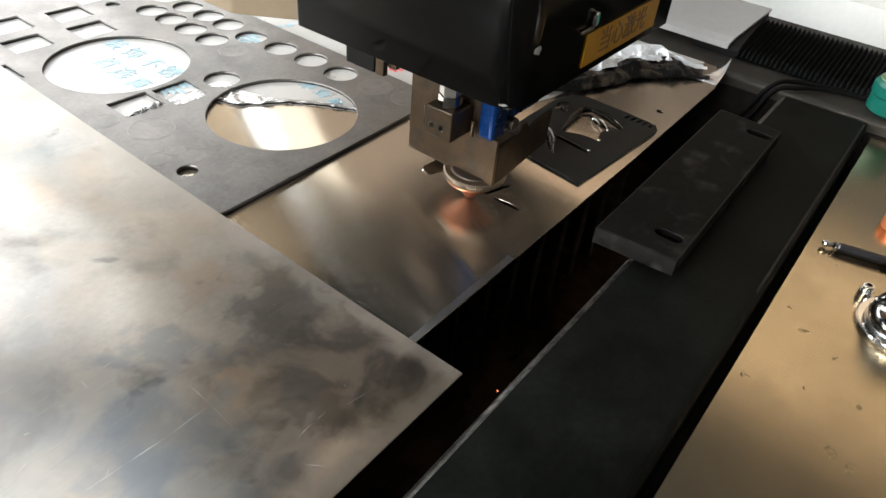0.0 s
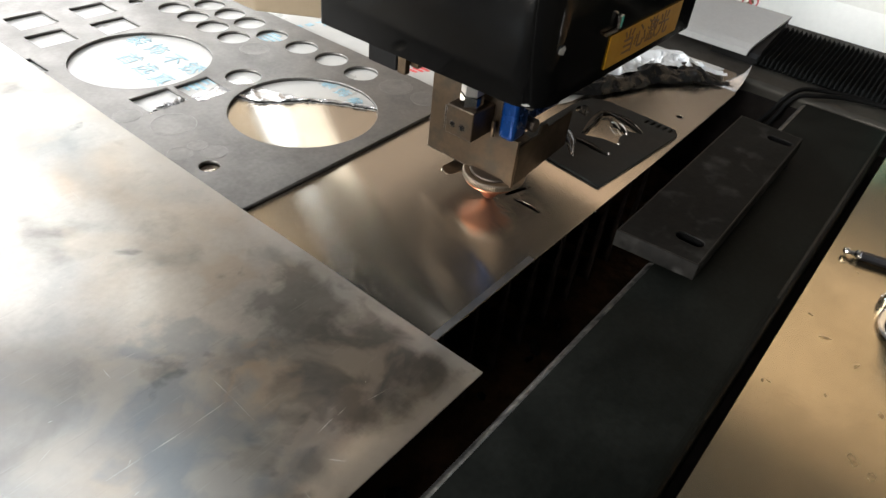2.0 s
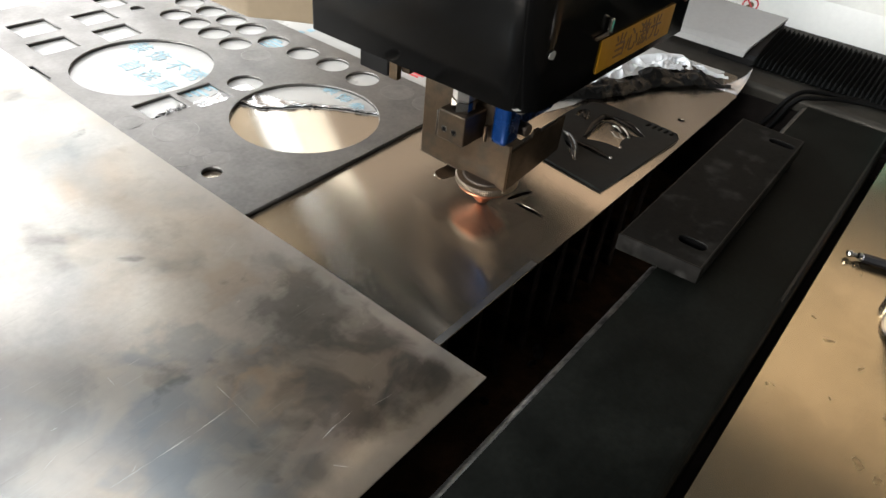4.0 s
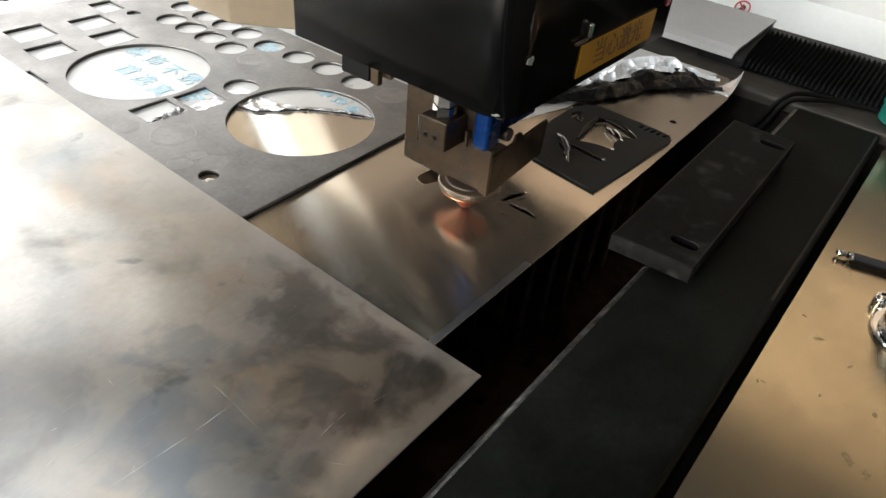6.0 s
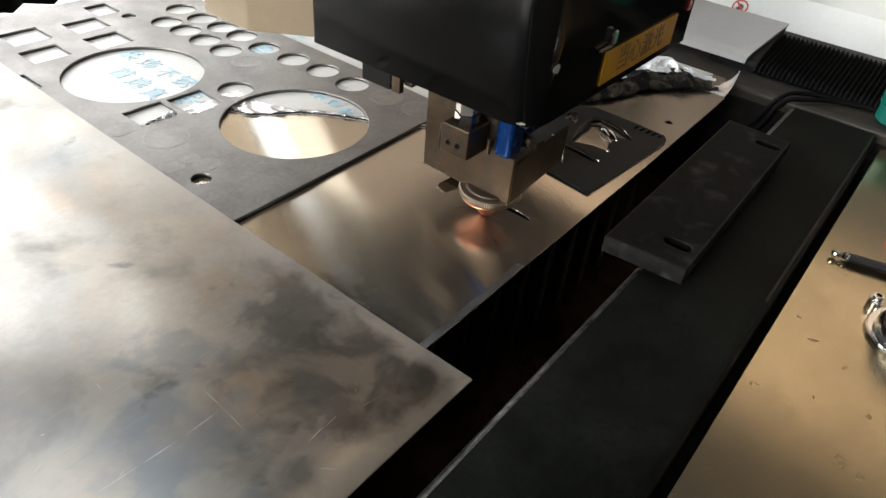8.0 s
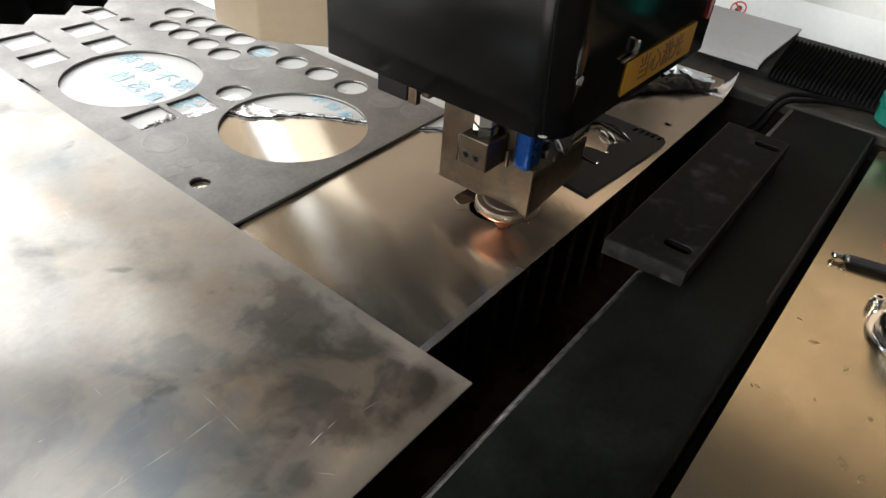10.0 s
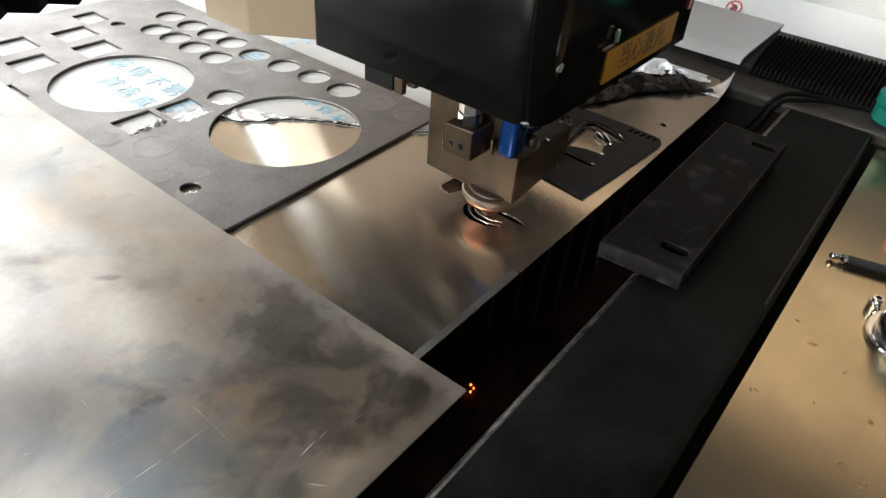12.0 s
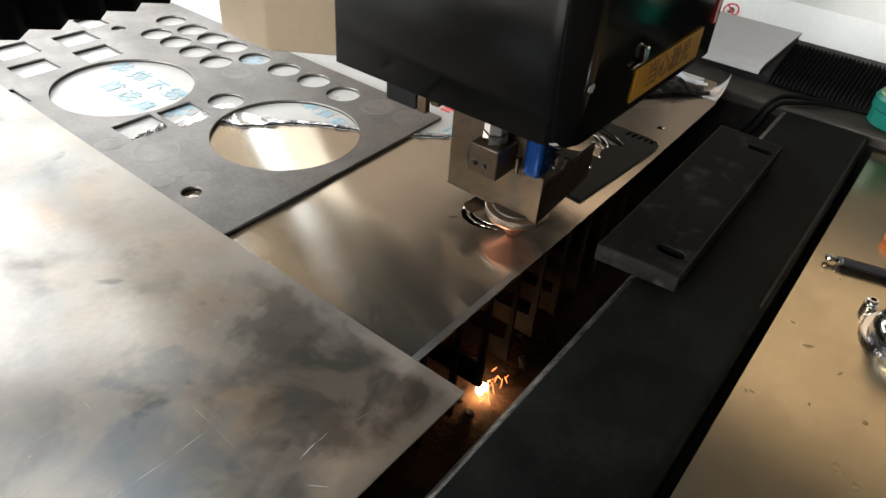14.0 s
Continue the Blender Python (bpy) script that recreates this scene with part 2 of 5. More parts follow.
def lathe(profile, centre, axis="z", seg=48, bm=None, wob=None):
    """A solid of revolution from (radius, height) pairs."""
    own = bmesh.new()
    rings = []
    for r, h in profile:
        ring = []
        for i in range(seg):
            a = 2 * math.pi * i / seg
            rr = r if wob is None else r * (1 + wob(i, r))
            ring.append(own.verts.new((rr * math.cos(a), rr * math.sin(a), h)))
        rings.append(ring)
    for a, b in zip(rings, rings[1:]):
        for i in range(seg):
            own.faces.new((a[i], a[(i + 1) % seg], b[(i + 1) % seg], b[i]))
    own.faces.new(list(reversed(rings[0])))
    own.faces.new(rings[-1])
    turn = {"z": Matrix(), "x": Matrix.Rotation(radians(90), 4, "Y"), "y": Matrix.Rotation(radians(-90), 4, "X")}[axis]
    bmesh.ops.transform(own, matrix=Matrix.Translation(centre) @ turn, verts=own.verts)
    bmesh.ops.recalc_face_normals(own, faces=own.faces)
    return join(bm, own)


def flat(outer, holes, z0, z1, bm=None):
    """A plate of any outline with holes right through it."""
    cu = bpy.data.curves.new("tmp", "CURVE")
    cu.dimensions, cu.fill_mode, cu.extrude = "2D", "BOTH", (z1 - z0) / 2
    for loop in [outer, *holes]:
        sp = cu.splines.new("POLY")
        sp.points.add(len(loop) - 1)
        for q, (x, y) in zip(sp.points, loop):
            q.co = (x, y, 0, 1)
        sp.use_cyclic_u = True
    ob = new("tmp", cu)
    me = bpy.data.meshes.new_from_object(ob.evaluated_get(bpy.context.evaluated_depsgraph_get()))
    own = bmesh.new()
    own.from_mesh(me)
    bpy.data.objects.remove(ob)
    bpy.data.curves.remove(cu)
    bpy.data.meshes.remove(me)
    bmesh.ops.translate(own, vec=(0, 0, (z0 + z1) / 2), verts=own.verts)
    bmesh.ops.remove_doubles(own, verts=own.verts, dist=1e-6)
    return join(bm, own)


def lettering(text, size, m, depth=0.0002):
    """Raised print: text in the built-in font, centred, set at the pose m."""
    cu = bpy.data.curves.new("tmp", "FONT")
    cu.body, cu.size, cu.extrude = text, size, depth
    cu.align_x, cu.align_y, cu.resolution_u = "CENTER", "CENTER", 3
    ob = new("tmp", cu)
    me = bpy.data.meshes.new_from_object(ob.evaluated_get(bpy.context.evaluated_depsgraph_get()))
    own = bmesh.new()
    own.from_mesh(me)
    bpy.data.objects.remove(ob)
    bpy.data.curves.remove(cu)
    bpy.data.meshes.remove(me)
    bmesh.ops.transform(own, matrix=m, verts=own.verts)
    return own


def circle(x, y, r, n=48, wob=0.0):
    return [(x + r * (1 + wob * math.sin(5 * a)) * math.cos(a), y + r * (1 + wob * math.sin(5 * a)) * math.sin(a)) for a in (2 * math.pi * i / n for i in range(n))]


def rect(x0, x1, y0, y1):
    return [(x0, y0), (x1, y0), (x1, y1), (x0, y1)]


def rounded(x0, x1, y0, y1, r, n=8):
    """A rectangle with a corner radius each, from the corner x0 y0 round."""
    pts = []
    for (cx, cy), rad, a0 in (((x0, y0), r[0], 180), ((x1, y0), r[1], 270), ((x1, y1), r[2], 0), ((x0, y1), r[3], 90)):
        ox, oy = cx + (rad if cx == x0 else -rad), cy + (rad if cy == y0 else -rad)
        for i in range(n + 1):
            a = radians(a0 + 90 * i / n)
            pts.append((ox + rad * math.cos(a), oy + rad * math.sin(a)))
    return pts


def slit(points, w):
    """The outline of a thin pointed cut along a line of points, w wide in the middle."""
    P = [Vector((*p, 0)) for p in points]
    left, right = [], []
    for i, p in enumerate(P):
        d = (P[min(i + 1, len(P) - 1)] - P[max(i - 1, 0)]).normalized()
        nrm = Vector((-d.y, d.x, 0))
        k = w * (0.25 + 0.75 * math.sin(math.pi * (i + 0.4) / (len(P) - 0.2))) / 2
        left.append((p + nrm * k)[:2])
        right.append((p - nrm * k)[:2])
    return left + right[::-1]


def profile_x(profile, x0, x1, bm=None, axis="x"):
    """A closed (y, z) outline drawn out along x, or an (x, z) outline along y."""
    own = bmesh.new()
    mk = (lambda t, p: (t, p[0], p[1])) if axis == "x" else (lambda t, p: (p[0], t, p[1]))
    a = [own.verts.new(mk(x0, p)) for p in profile]
    b = [own.verts.new(mk(x1, p)) for p in profile]
    n = len(profile)
    for i in range(n):
        own.faces.new((a[i], a[(i + 1) % n], b[(i + 1) % n], b[i]))
    own.faces.new(a)
    own.faces.new(b[::-1])
    bmesh.ops.recalc_face_normals(own, faces=own.faces)
    return join(bm, own)


def arc(cx, cy, r, a0, a1, n=6):
    return [(cx + r * math.cos(radians(a0 + (a1 - a0) * i / n)), cy + r * math.sin(radians(a0 + (a1 - a0) * i / n))) for i in range(n + 1)]


# ---- the workshop ----
def room():
    def wall(name, bm, m):
        return tagged(part(name, bm, m), kind="structure")

    wall("floor", box(-3.2, 3.2, -3.2, 2.7, -0.95, -0.9), FLOORM)
    # ceiling left open under the added overhead fill
    c = box(-3.2, -1.65, -3.2, 2.7, 2.9, 3.0)
    box(0.75, 3.2, -3.2, 2.7, 2.9, 3.0, bm=c)
    box(-1.65, 0.75, -3.2, 1.0, 2.9, 3.0, bm=c)
    box(-1.65, 0.75, 2.3, 2.7, 2.9, 3.0, bm=c)
    wall("ceiling", c, CEILM)
    # wall to the window side, with the opening through it
    w = box(-3.2, -1.8, 2.5, 2.7, -0.9, 2.9)
    box(2.15, 3.2, 2.5, 2.7, -0.9, 1.75, bm=w)
    box(2.90, 3.2, 2.5, 2.7, 1.75, 2.9, bm=w)
    box(0.10, 0.15, 2.5, 2.7, -0.9, 2.9, bm=w)
    box(-1.8, 0.10, 2.5, 2.7, -0.9, 0.15, bm=w)
    box(-1.8, 0.10, 2.5, 2.7, 2.5, 2.9, bm=w)
    box(0.15, 2.15, 2.5, 2.7, -0.9, 0.15, bm=w)
    box(0.15, 2.05, 2.5, 2.7, 1.55, 2.9, bm=w)
    box(2.05, 2.15, 2.5, 2.7, 1.55, 1.75, bm=w)
    wall("wall_north", w, WALLM)
    wall("wall_east", box(3.0, 3.2, -3.2, 2.5, -0.9, 2.9), BACKWALL)
    wall("wall_south", box(-3.2, 3.0, -3.2, -3.0, -0.9, 2.9), BACKWALL)
    w = box(-3.2, -3.0, -3.0, -0.5, -0.9, 2.9)
    box(-3.2, -3.0, 2.3, 2.5, -0.9, 2.9, bm=w)
    box(-3.2, -3.0, -0.5, 2.3, -0.9, 0.2, bm=w)
    box(-3.2, -3.0, -0.5, 2.3, 1.8, 2.9, bm=w)
    wall("wall_west", w, BACKWALL)


def machine_bed():
    bed = thing("cutting_bed", "black steel bed of a laser cutter with a deep sooty trough", "machine bed")
    # side beam: rounded along both top edges
    prof = [(-0.0572, -0.20)] + arc(-0.0632, -0.010, 0.006, 0, 90)[:] + arc(-0.140, -0.011, 0.007, 90, 180) + [(-0.147, -0.045), (-0.120, -0.05), (-0.120, -0.20)]
    part("side_beam", profile_x(prof, -0.60, 0.549), BLACKSTEEL, bed, "blackened steel beam with worn rounded edges", smooth=False)
    # strips laid on the roundings: their paler colour stands for the highlight there
    wprof = arc(-0.0632, -0.010, 0.0061, 8, 82, 7)
    part("edge_highlight", profile_x(wprof + [(-0.0647, -0.0105), (-0.0622, -0.0120)], -0.35, 0.17), EDGESHINE, bed, "bright mottled strip for the highlight on the beam's worn edge", smooth=False)
    part("edge_highlight", profile_x(wprof + [(-0.0647, -0.0105), (-0.0622, -0.0120)], 0.415, 0.547), EDGESHINE, bed, "bright mottled strip for the highlight on the beam's worn edge", smooth=False)
    oprof = arc(-0.140, -0.011, 0.0071, 112, 128, 7)
    part("edge_highlight", profile_x(oprof + [(-0.1440, -0.0105), (-0.1415, -0.0075)], 0.20, 0.547), LEDGE, bed, "dull strip for the soft highlight on the beam's outer edge", smooth=False)
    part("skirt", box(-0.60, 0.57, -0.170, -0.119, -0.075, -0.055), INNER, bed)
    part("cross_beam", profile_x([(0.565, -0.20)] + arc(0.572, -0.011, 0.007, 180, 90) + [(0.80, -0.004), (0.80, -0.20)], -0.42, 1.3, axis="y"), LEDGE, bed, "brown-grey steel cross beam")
    # added near-black sheet over the beam's front face, in place of shade
    part("shade_plate", box(0.5615, 0.5648, -0.42, 0.90, -0.15, -0.0185), INNER, bed, "near-black plate in place of the shade below the cross beam")
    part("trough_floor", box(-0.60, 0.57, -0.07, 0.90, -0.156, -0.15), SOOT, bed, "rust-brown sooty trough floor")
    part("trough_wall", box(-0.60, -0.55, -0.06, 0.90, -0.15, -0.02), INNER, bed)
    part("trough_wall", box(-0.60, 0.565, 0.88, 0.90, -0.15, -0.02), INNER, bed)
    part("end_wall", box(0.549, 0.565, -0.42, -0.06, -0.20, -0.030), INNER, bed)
    # toothed slats that carry the sheet
    rng = random.Random(4)
    proto = None
    for i in range(20):
        x = -0.40 + 0.0372 * i
        if proto is None:
            prof = [(0.0035, -0.100)]
            y = 0.0035
            while y < 0.80:
                prof += [(y, -0.080), (y + 0.0004, -0.0020), (y + 0.0022, -0.0014), (y + 0.0034, -0.026 - 0.010 * rng.random()), (y + 0.0060, -0.078), (y + 0.036, -0.081)]
                y += 0.040
            prof += [(y, -0.082), (y, -0.100)]
            own = profile_x(prof, -0.0015, 0.0015)
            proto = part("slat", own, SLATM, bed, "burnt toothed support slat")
            proto.location.x = x
        else:
            o = new("slat", proto.data)
            o.parent, o.location = bed, (x, 0, 0)
            o["label"] = "burnt toothed support slat"
    # scraps of slag on the trough floor
    own = bmesh.new()
    for i in range(26):
        x, y = rng.uniform(-0.15, 0.25), rng.uniform(-0.058, 0.05)
        s = rng.uniform(0.004, 0.011)
        m = Matrix.Translation((x, y, -0.15 + s * 0.3)) @ Euler((rng.random(), rng.random(), rng.random() * 6)).to_matrix().to_4x4() @ Matrix.Diagonal((s, s * 0.6, s * 0.4, 1))
        bmesh.ops.create_icosphere(own, subdivisions=1, radius=1, matrix=m)
    tagged(part("slag_scrap", own, INNER, bed), kind="stuff")


# cuts in the sheet: four open from the start, three that drop out later
CUT_A = [(0.157, 0.0615), (0.163, 0.0605), (0.169, 0.059), (0.176, 0.0565), (0.182, 0.054)]
CUT_B = [(0.1575, 0.0545), (0.1578, 0.048), (0.158, 0.042), (0.1575, 0.035), (0.1565, 0.0285)]
CUT_F = [(0.164, 0.052), (0.170, 0.0515), (0.176, 0.050)]
CUT_C = [(0.1300, 0.0800), (0.1315, 0.0782), (0.1335, 0.0760), (0.1352, 0.0742)]
CUT_G = [(0.1480, 0.0633), (0.1500, 0.0618), (0.1520, 0.0602), (0.1535, 0.0592)]
CUT_D = [(0.151, 0.0785), (0.1445, 0.0755), (0.139, 0.0695), (0.1365, 0.062), (0.1375, 0.053), (0.142, 0.042)]
CUT_E = [(0.153, 0.0745), (0.1475, 0.0705), (0.1435, 0.065), (0.1425, 0.058), (0.144, 0.050), (0.148, 0.043)]


def thin_sheet():
    sheet = thing("stainless_sheet", "thin satin stainless sheet half cut, lying on the bed slats", "metal sheet")
    cuts = [slit(CUT_A, 0.0056), slit(CUT_B, 0.0056), slit(CUT_F, 0.0012), slit(CUT_C, 0.0016), slit(CUT_G, 0.0012), slit(CUT_D, 0.0058), slit(CUT_E, 0.0048)]
    outer = [(-0.34, 0.0), (-0.05, 0.0004), (0.12, 0.0), (0.30, -0.0012), (0.44, 0.0), (0.500, 0.0005), (0.512, 0.004), (0.535, 0.012), (0.556, 0.020), (0.558, 0.05), (0.558, 0.80), (-0.34, 0.80)]
    holes = cuts + [circle(0.3995, 0.0205, 0.004, 10)]
    own = flat(outer, holes, -0.0010, -0.0001)
    part("sheet_core", own, SHEET, sheet)
    # the skin of the sheet, gently buckled by the heat of the cut
    own = flat(outer, holes, -0.001, 0.0)
    bmesh.ops.delete(own, geom=[f for f in own.faces if f.normal.z < 0.5], context="FACES")
    for axis, lo, hi in ((0, -0.04, 0.545), (1, 0.012, 0.26)):
        c = lo
        while c < hi:
            no = [0, 0, 0]
            no[axis] = 1
            co = [0, 0, 0]
            co[axis] = c
            bmesh.ops.bisect_plane(own, geom=own.verts[:] + own.edges[:] + own.faces[:], plane_co=co, plane_no=no)
            c += 0.012
    bmesh.ops.triangulate(own, faces=own.faces)
    for v in own.verts:
        x, y = v.co.x, v.co.y
        fade = max(0.0, min(1.0, (0.24 - y) / 0.10))
        near = math.exp(-((x - 0.11) ** 2 + (y - 0.045) ** 2) / 0.0034)
        h = noise.noise(Vector((x * 15, y * 15, 2.2))) * 0.00022 + near * 0.00042 * math.sin(150 * (x * 0.91 - y * 0.41) + 2.2 * noise.noise(Vector((x * 16, y * 16, 0))))
        v.co.z = 0.00025 + fade * max(-0.00022, min(0.0004, h))
    part("sheet", own, SHEET, sheet, smooth=True)
    part("edge_strip", box(-0.003, 0.105, 0.0002, 0.0052, 0.0005, 0.0008), STEEL, sheet, "dull scraped rim of the sheet")
    # lifted corner; silver film colour stands in for the window reflected in its tip
    own = bmesh.new()
    n = 8
    g = [[own.verts.new((0.505 + 0.044 * i / n + 0.006 * (j / n) * (i / n), 0.002 + 0.024 * (j / n) * (1 - 0.9 * i / n) + 0.004 * (i / n) ** 2, 0.0008 + 0.0165 * (i / n) ** 2.0 * (1 - 0.45 * j / n) + 0.0012 * math.sin(5 * i / n + 6 * j / n) * (i / n))) for j in range(n + 1)] for i in range(n + 1)]
    for i in range(n):
        for j in range(n):
            own.faces.new((g[i][j], g[i + 1][j], g[i + 1][j + 1], g[i][j + 1]))
    o = part("curled_corner", own, FOIL, sheet, "curled-up torn sheet corner", smooth=True)
    sol = o.modifiers.new("thickness", "SOLIDIFY")
    sol.thickness = 0.0006
    return sheet


def slugs():
    """Slivers that are cut free and fall through the slats."""
    out = []
    for nm, c, w, t in (("cut_sliver", CUT_C, 0.00158, 6.8), ("cut_sliver", CUT_G, 0.00118, 7.3), ("cut_sliver", CUT_D, 0.00574, 9.4), ("cut_sliver", CUT_E, 0.00474, 9.9)):
        o = part(nm, flat(slit(c, w), [], -0.00095, 0.00030), SHEET)
        tagged(o, "thin curved sliver of satin stainless being cut out", "metal sliver", "cut slivers")
        out.append((o, t))
    return out


def film():
    """White protective film on the far half of the sheet, torn back with a wrinkled silvery edge."""
    th = thing("protective_film", "white protective film with blue print, torn back from the sheet", "film")
    edge = [(0.000, 0.385), (0.035, 0.350), (0.062, 0.341), (0.086, 0.336), (0.103, 0.327), (0.112, 0.304), (0.128, 0.291), (0.145, 0.280), (0.162, 0.259), (0.181, 0.226), (0.197, 0.200), (0.212, 0.179), (0.238, 0.149), (0.29, 0.128), (0.344, 0.112), (0.419, 0.104), (0.49, 0.075), (0.531, 0.046), (0.554, 0.034)]
    rng = random.Random(8)
    outer = edge + [(0.5565, 0.035), (0.5565, 0.79), (-0.33, 0.79), (-0.33, 0.42)]
    part("film", flat(outer, [], 0.0004, 0.0006), FILM, th)
    # wrinkled strip along the tear
    own = bmesh.new()
    rows = []
    fine = []
    for a, b in zip(edge[1:13], edge[2:13]):
        k = max(2, int(math.dist(a, b) / 0.0022))
        fine += [(a[0] + (b[0] - a[0]) * i / k, a[1] + (b[1] - a[1]) * i / k) for i in range(k)]
    for i, (x, y) in enumerate(fine):
        row = []
        wob = noise.noise(Vector((i * 0.21, 0, 0)))
        wid = 0.040 * max(0.16, 1 - abs(i - 30) / 34)
        rag = 0.0018 * noise.noise(Vector((i * 0.83, 4.0, 0))) + 0.0010 * noise.noise(Vector((i * 2.1, 9.0, 0)))
        for j in range(9):
            s = j / 8
            fold = math.sin(i * 0.62 + 5.5 * s + 2.5 * noise.noise(Vector((i * 0.09, s * 2, 1))))
            h = 0.0012 + 0.0016 * math.exp(-(s / 0.16) ** 2) * (0.7 + wob) + 0.0015 * fold * (1 - s) ** 0.6 * (0.7 + 0.3 * math.sin(i * 0.4))
            row.append(own.verts.new((x + 0.001 + s * wid * 0.80 + rag * (1 - s), y + 0.001 + s * wid * 0.60 + rag * (1 - s), max(0.0007, min(h, 0.0040)))))
        rows.append(row)
    for a, b in zip(rows, rows[1:]):
        for j in range(8):
            own.faces.new((a[j], b[j], b[j + 1], a[j + 1]))
    part("torn_edge", own, FOIL, th, "wrinkled silvery torn film edge", smooth=False)
    # curled dark underside of the tear
    own = bmesh.new()
    rows = []
    for i, (x, y) in enumerate(fine):
        w = 0.0009 + 0.0011 * max(0, noise.noise(Vector((i * 0.31, 2.0, 0)))) + (0.0012 if i < 26 else 0)
        rag = 0.0018 * noise.noise(Vector((i * 0.83, 4.0, 0))) + 0.0010 * noise.noise(Vector((i * 2.1, 9.0, 0)))
        rows.append([own.verts.new((x + 0.001 + rag - w * s * 0.8, y + 0.001 + rag - w * s * 0.6, 0.0007 + 0.0012 * math.sin(math.pi * (0.15 + 0.8 * s)))) for s in (0, 0.35, 0.7, 1.0)])
    for a, b in zip(rows, rows[1:]):
        for j in range(3):
            own.faces.new((a[j], a[j + 1], b[j + 1], b[j]))
    part("torn_lip", own, PLEATM, th, "dark curled lip of the torn film")
    # print: characters run towards the bed's front
    def word(t, size, x, y, m=BLUEINK, name="print"):
        part(name, lettering(t, size, pose(x, y, 0.0009, 0, 0, -90)), m, th, "blue printed character" if m is BLUEINK else "red printed character")
    for t, x, y in (("首", 0.077, 0.457), ("选", 0.076, 0.428), ("真", 0.074, 0.400), ("装", 0.108, 0.490), ("饰", 0.109, 0.460), ("不", 0.108, 0.430), ("锈", 0.109, 0.402)):
        word(t, 0.0235, x, y)
    for t, x, y in (("装", 0.186, 0.291), ("饰", 0.183, 0.271), ("参", 0.179, 0.251)):
        word(t, 0.0165, x, y)
    word("印", 0.024, 0.243, 0.160)
    def bars(x, y, k, l, m, lab):
        for i in range(k):
            part("print_bar", box(x + i * 0.006, x + i * 0.006 + 0.003, y - l * (0.6 + 0.4 * ((i * 7) % 3) / 2), y, 0.0006, 0.0011), m, th, lab)
    bars(0.080, 0.377, 3, 0.020, BLUEINK, "blue printed bar")
    bars(0.100, 0.375, 2, 0.018, BLUEINK, "blue printed bar")
    bars(0.207, 0.424, 4, 0.024, BLUEINK, "blue printed bar")
    for x, y in ((0.262, 0.420), (0.275, 0.417)):
        part("print_square", box(x - 0.004, x + 0.004, y - 0.0035, y + 0.0035, 0.0006, 0.0010), BLUEINK, th, "blue printed square")
    part("print_arrow", flat([(0.284, 0.418), (0.290, 0.418), (0.298, 0.411), (0.290, 0.404), (0.284, 0.404), (0.291, 0.411)], [], 0.0006, 0.0010), BLUEINK, th, "blue printed arrow")
    bars(0.272, 0.200, 3, 0.018, REDINK, "red printed bar")
    bars(0.272, 0.265, 3, 0.016, REDINK, "red printed bar")


def crumple():
    """Peeled film heaped at the far end of the sheet: a dark glossy front fold and white creased film behind."""
    line = [(0.318, 0.137), (0.345, 0.120), (0.371, 0.096), (0.4076, 0.081), (0.4355, 0.0725), (0.4605, 0.058), (0.483, 0.0415), (0.496, 0.029), (0.512, 0.012)]
    n = 150

    def base(i):
        u = i / n * (len(line) - 1)
        k = min(int(u), len(line) - 2)
        a, b = Vector((*line[k], 0)), Vector((*line[k + 1], 0))
        return a.lerp(b, u - k), i / n

    def crease(x, y, seed):
        """Sharp folds: ridges where slow noise passes through zero."""
        v = Vector((x, y, seed))
        return (1 - min(1, abs(noise.noise(v)) * 3.2)) + 0.5 * (1 - min(1, abs(noise.noise(v * 2.3)) * 3.0)) - 0.6

    def sheetlet(name, m, lab, width, height, start, cols, seed, tail, amp, fine):
        own = bmesh.new()
        rows = []
        for i in range(n + 1):
            c, u = base(i)
            d = base(min(i + 2, n))[0] - base(max(i - 2, 0))[0]
            back = Vector((-d.y, d.x, 0)).normalized()
            if back.y < 0:
                back = -back
            back = (back + Vector((0.35, 0, 0))).normalized()
            fat = min(1, 0.25 + 2.4 * u) * max(tail, min(1, 4.2 * (1 - u)))
            row = []
            for j in range(cols + 1):
                q = j / cols
                across = start + width * fat * q + 0.0022 * noise.noise(Vector((i * 0.16, q * 3, seed + 5)))
                h = height(q) * fat * (1 + 0.55 * noise.noise(Vector((i * 0.055, q * 1.2, seed)))) + amp * fat * crease(i * fine + q * 1.1, q * 2.6 - i * fine * 0.25, seed) * math.sin(math.pi * min(1, 0.12 + 0.85 * q))
                v = c + back * across
                row.append(own.verts.new((v.x, v.y, max(0.0011 + 0.0004 * (j % 2), 0.001 + h))))
            rows.append(row)
        for a, b in zip(rows, rows[1:]):
            for j in range(cols):
                own.faces.new((a[j], b[j], b[j + 1], a[j + 1]))
        o = part(name, own, m, smooth=fine < 0.05)
        o.modifiers.new("thickness", "SOLIDIFY").thickness = 0.0003
        return tagged(o, lab, "film")

    sheetlet("film_roll", DARKFILM, "dark glossy rolled edge of the peeled film on the sheet", 0.030, lambda q: 0.0155 * math.sin(math.pi * min(1, 0.03 + 0.80 * q)) ** 0.7, 0.0, 22, 3.7, 0.22, 0.0032, 0.045)
    sheetlet("peeled_film", CRINKLE, "crumpled heap of white peeled film on the sheet", 0.062, lambda q: 0.0135 + 0.0060 * math.sin(7 * q) - 0.012 * q, 0.018, 34, 9.1, 0.30, 0.0062, 0.070)


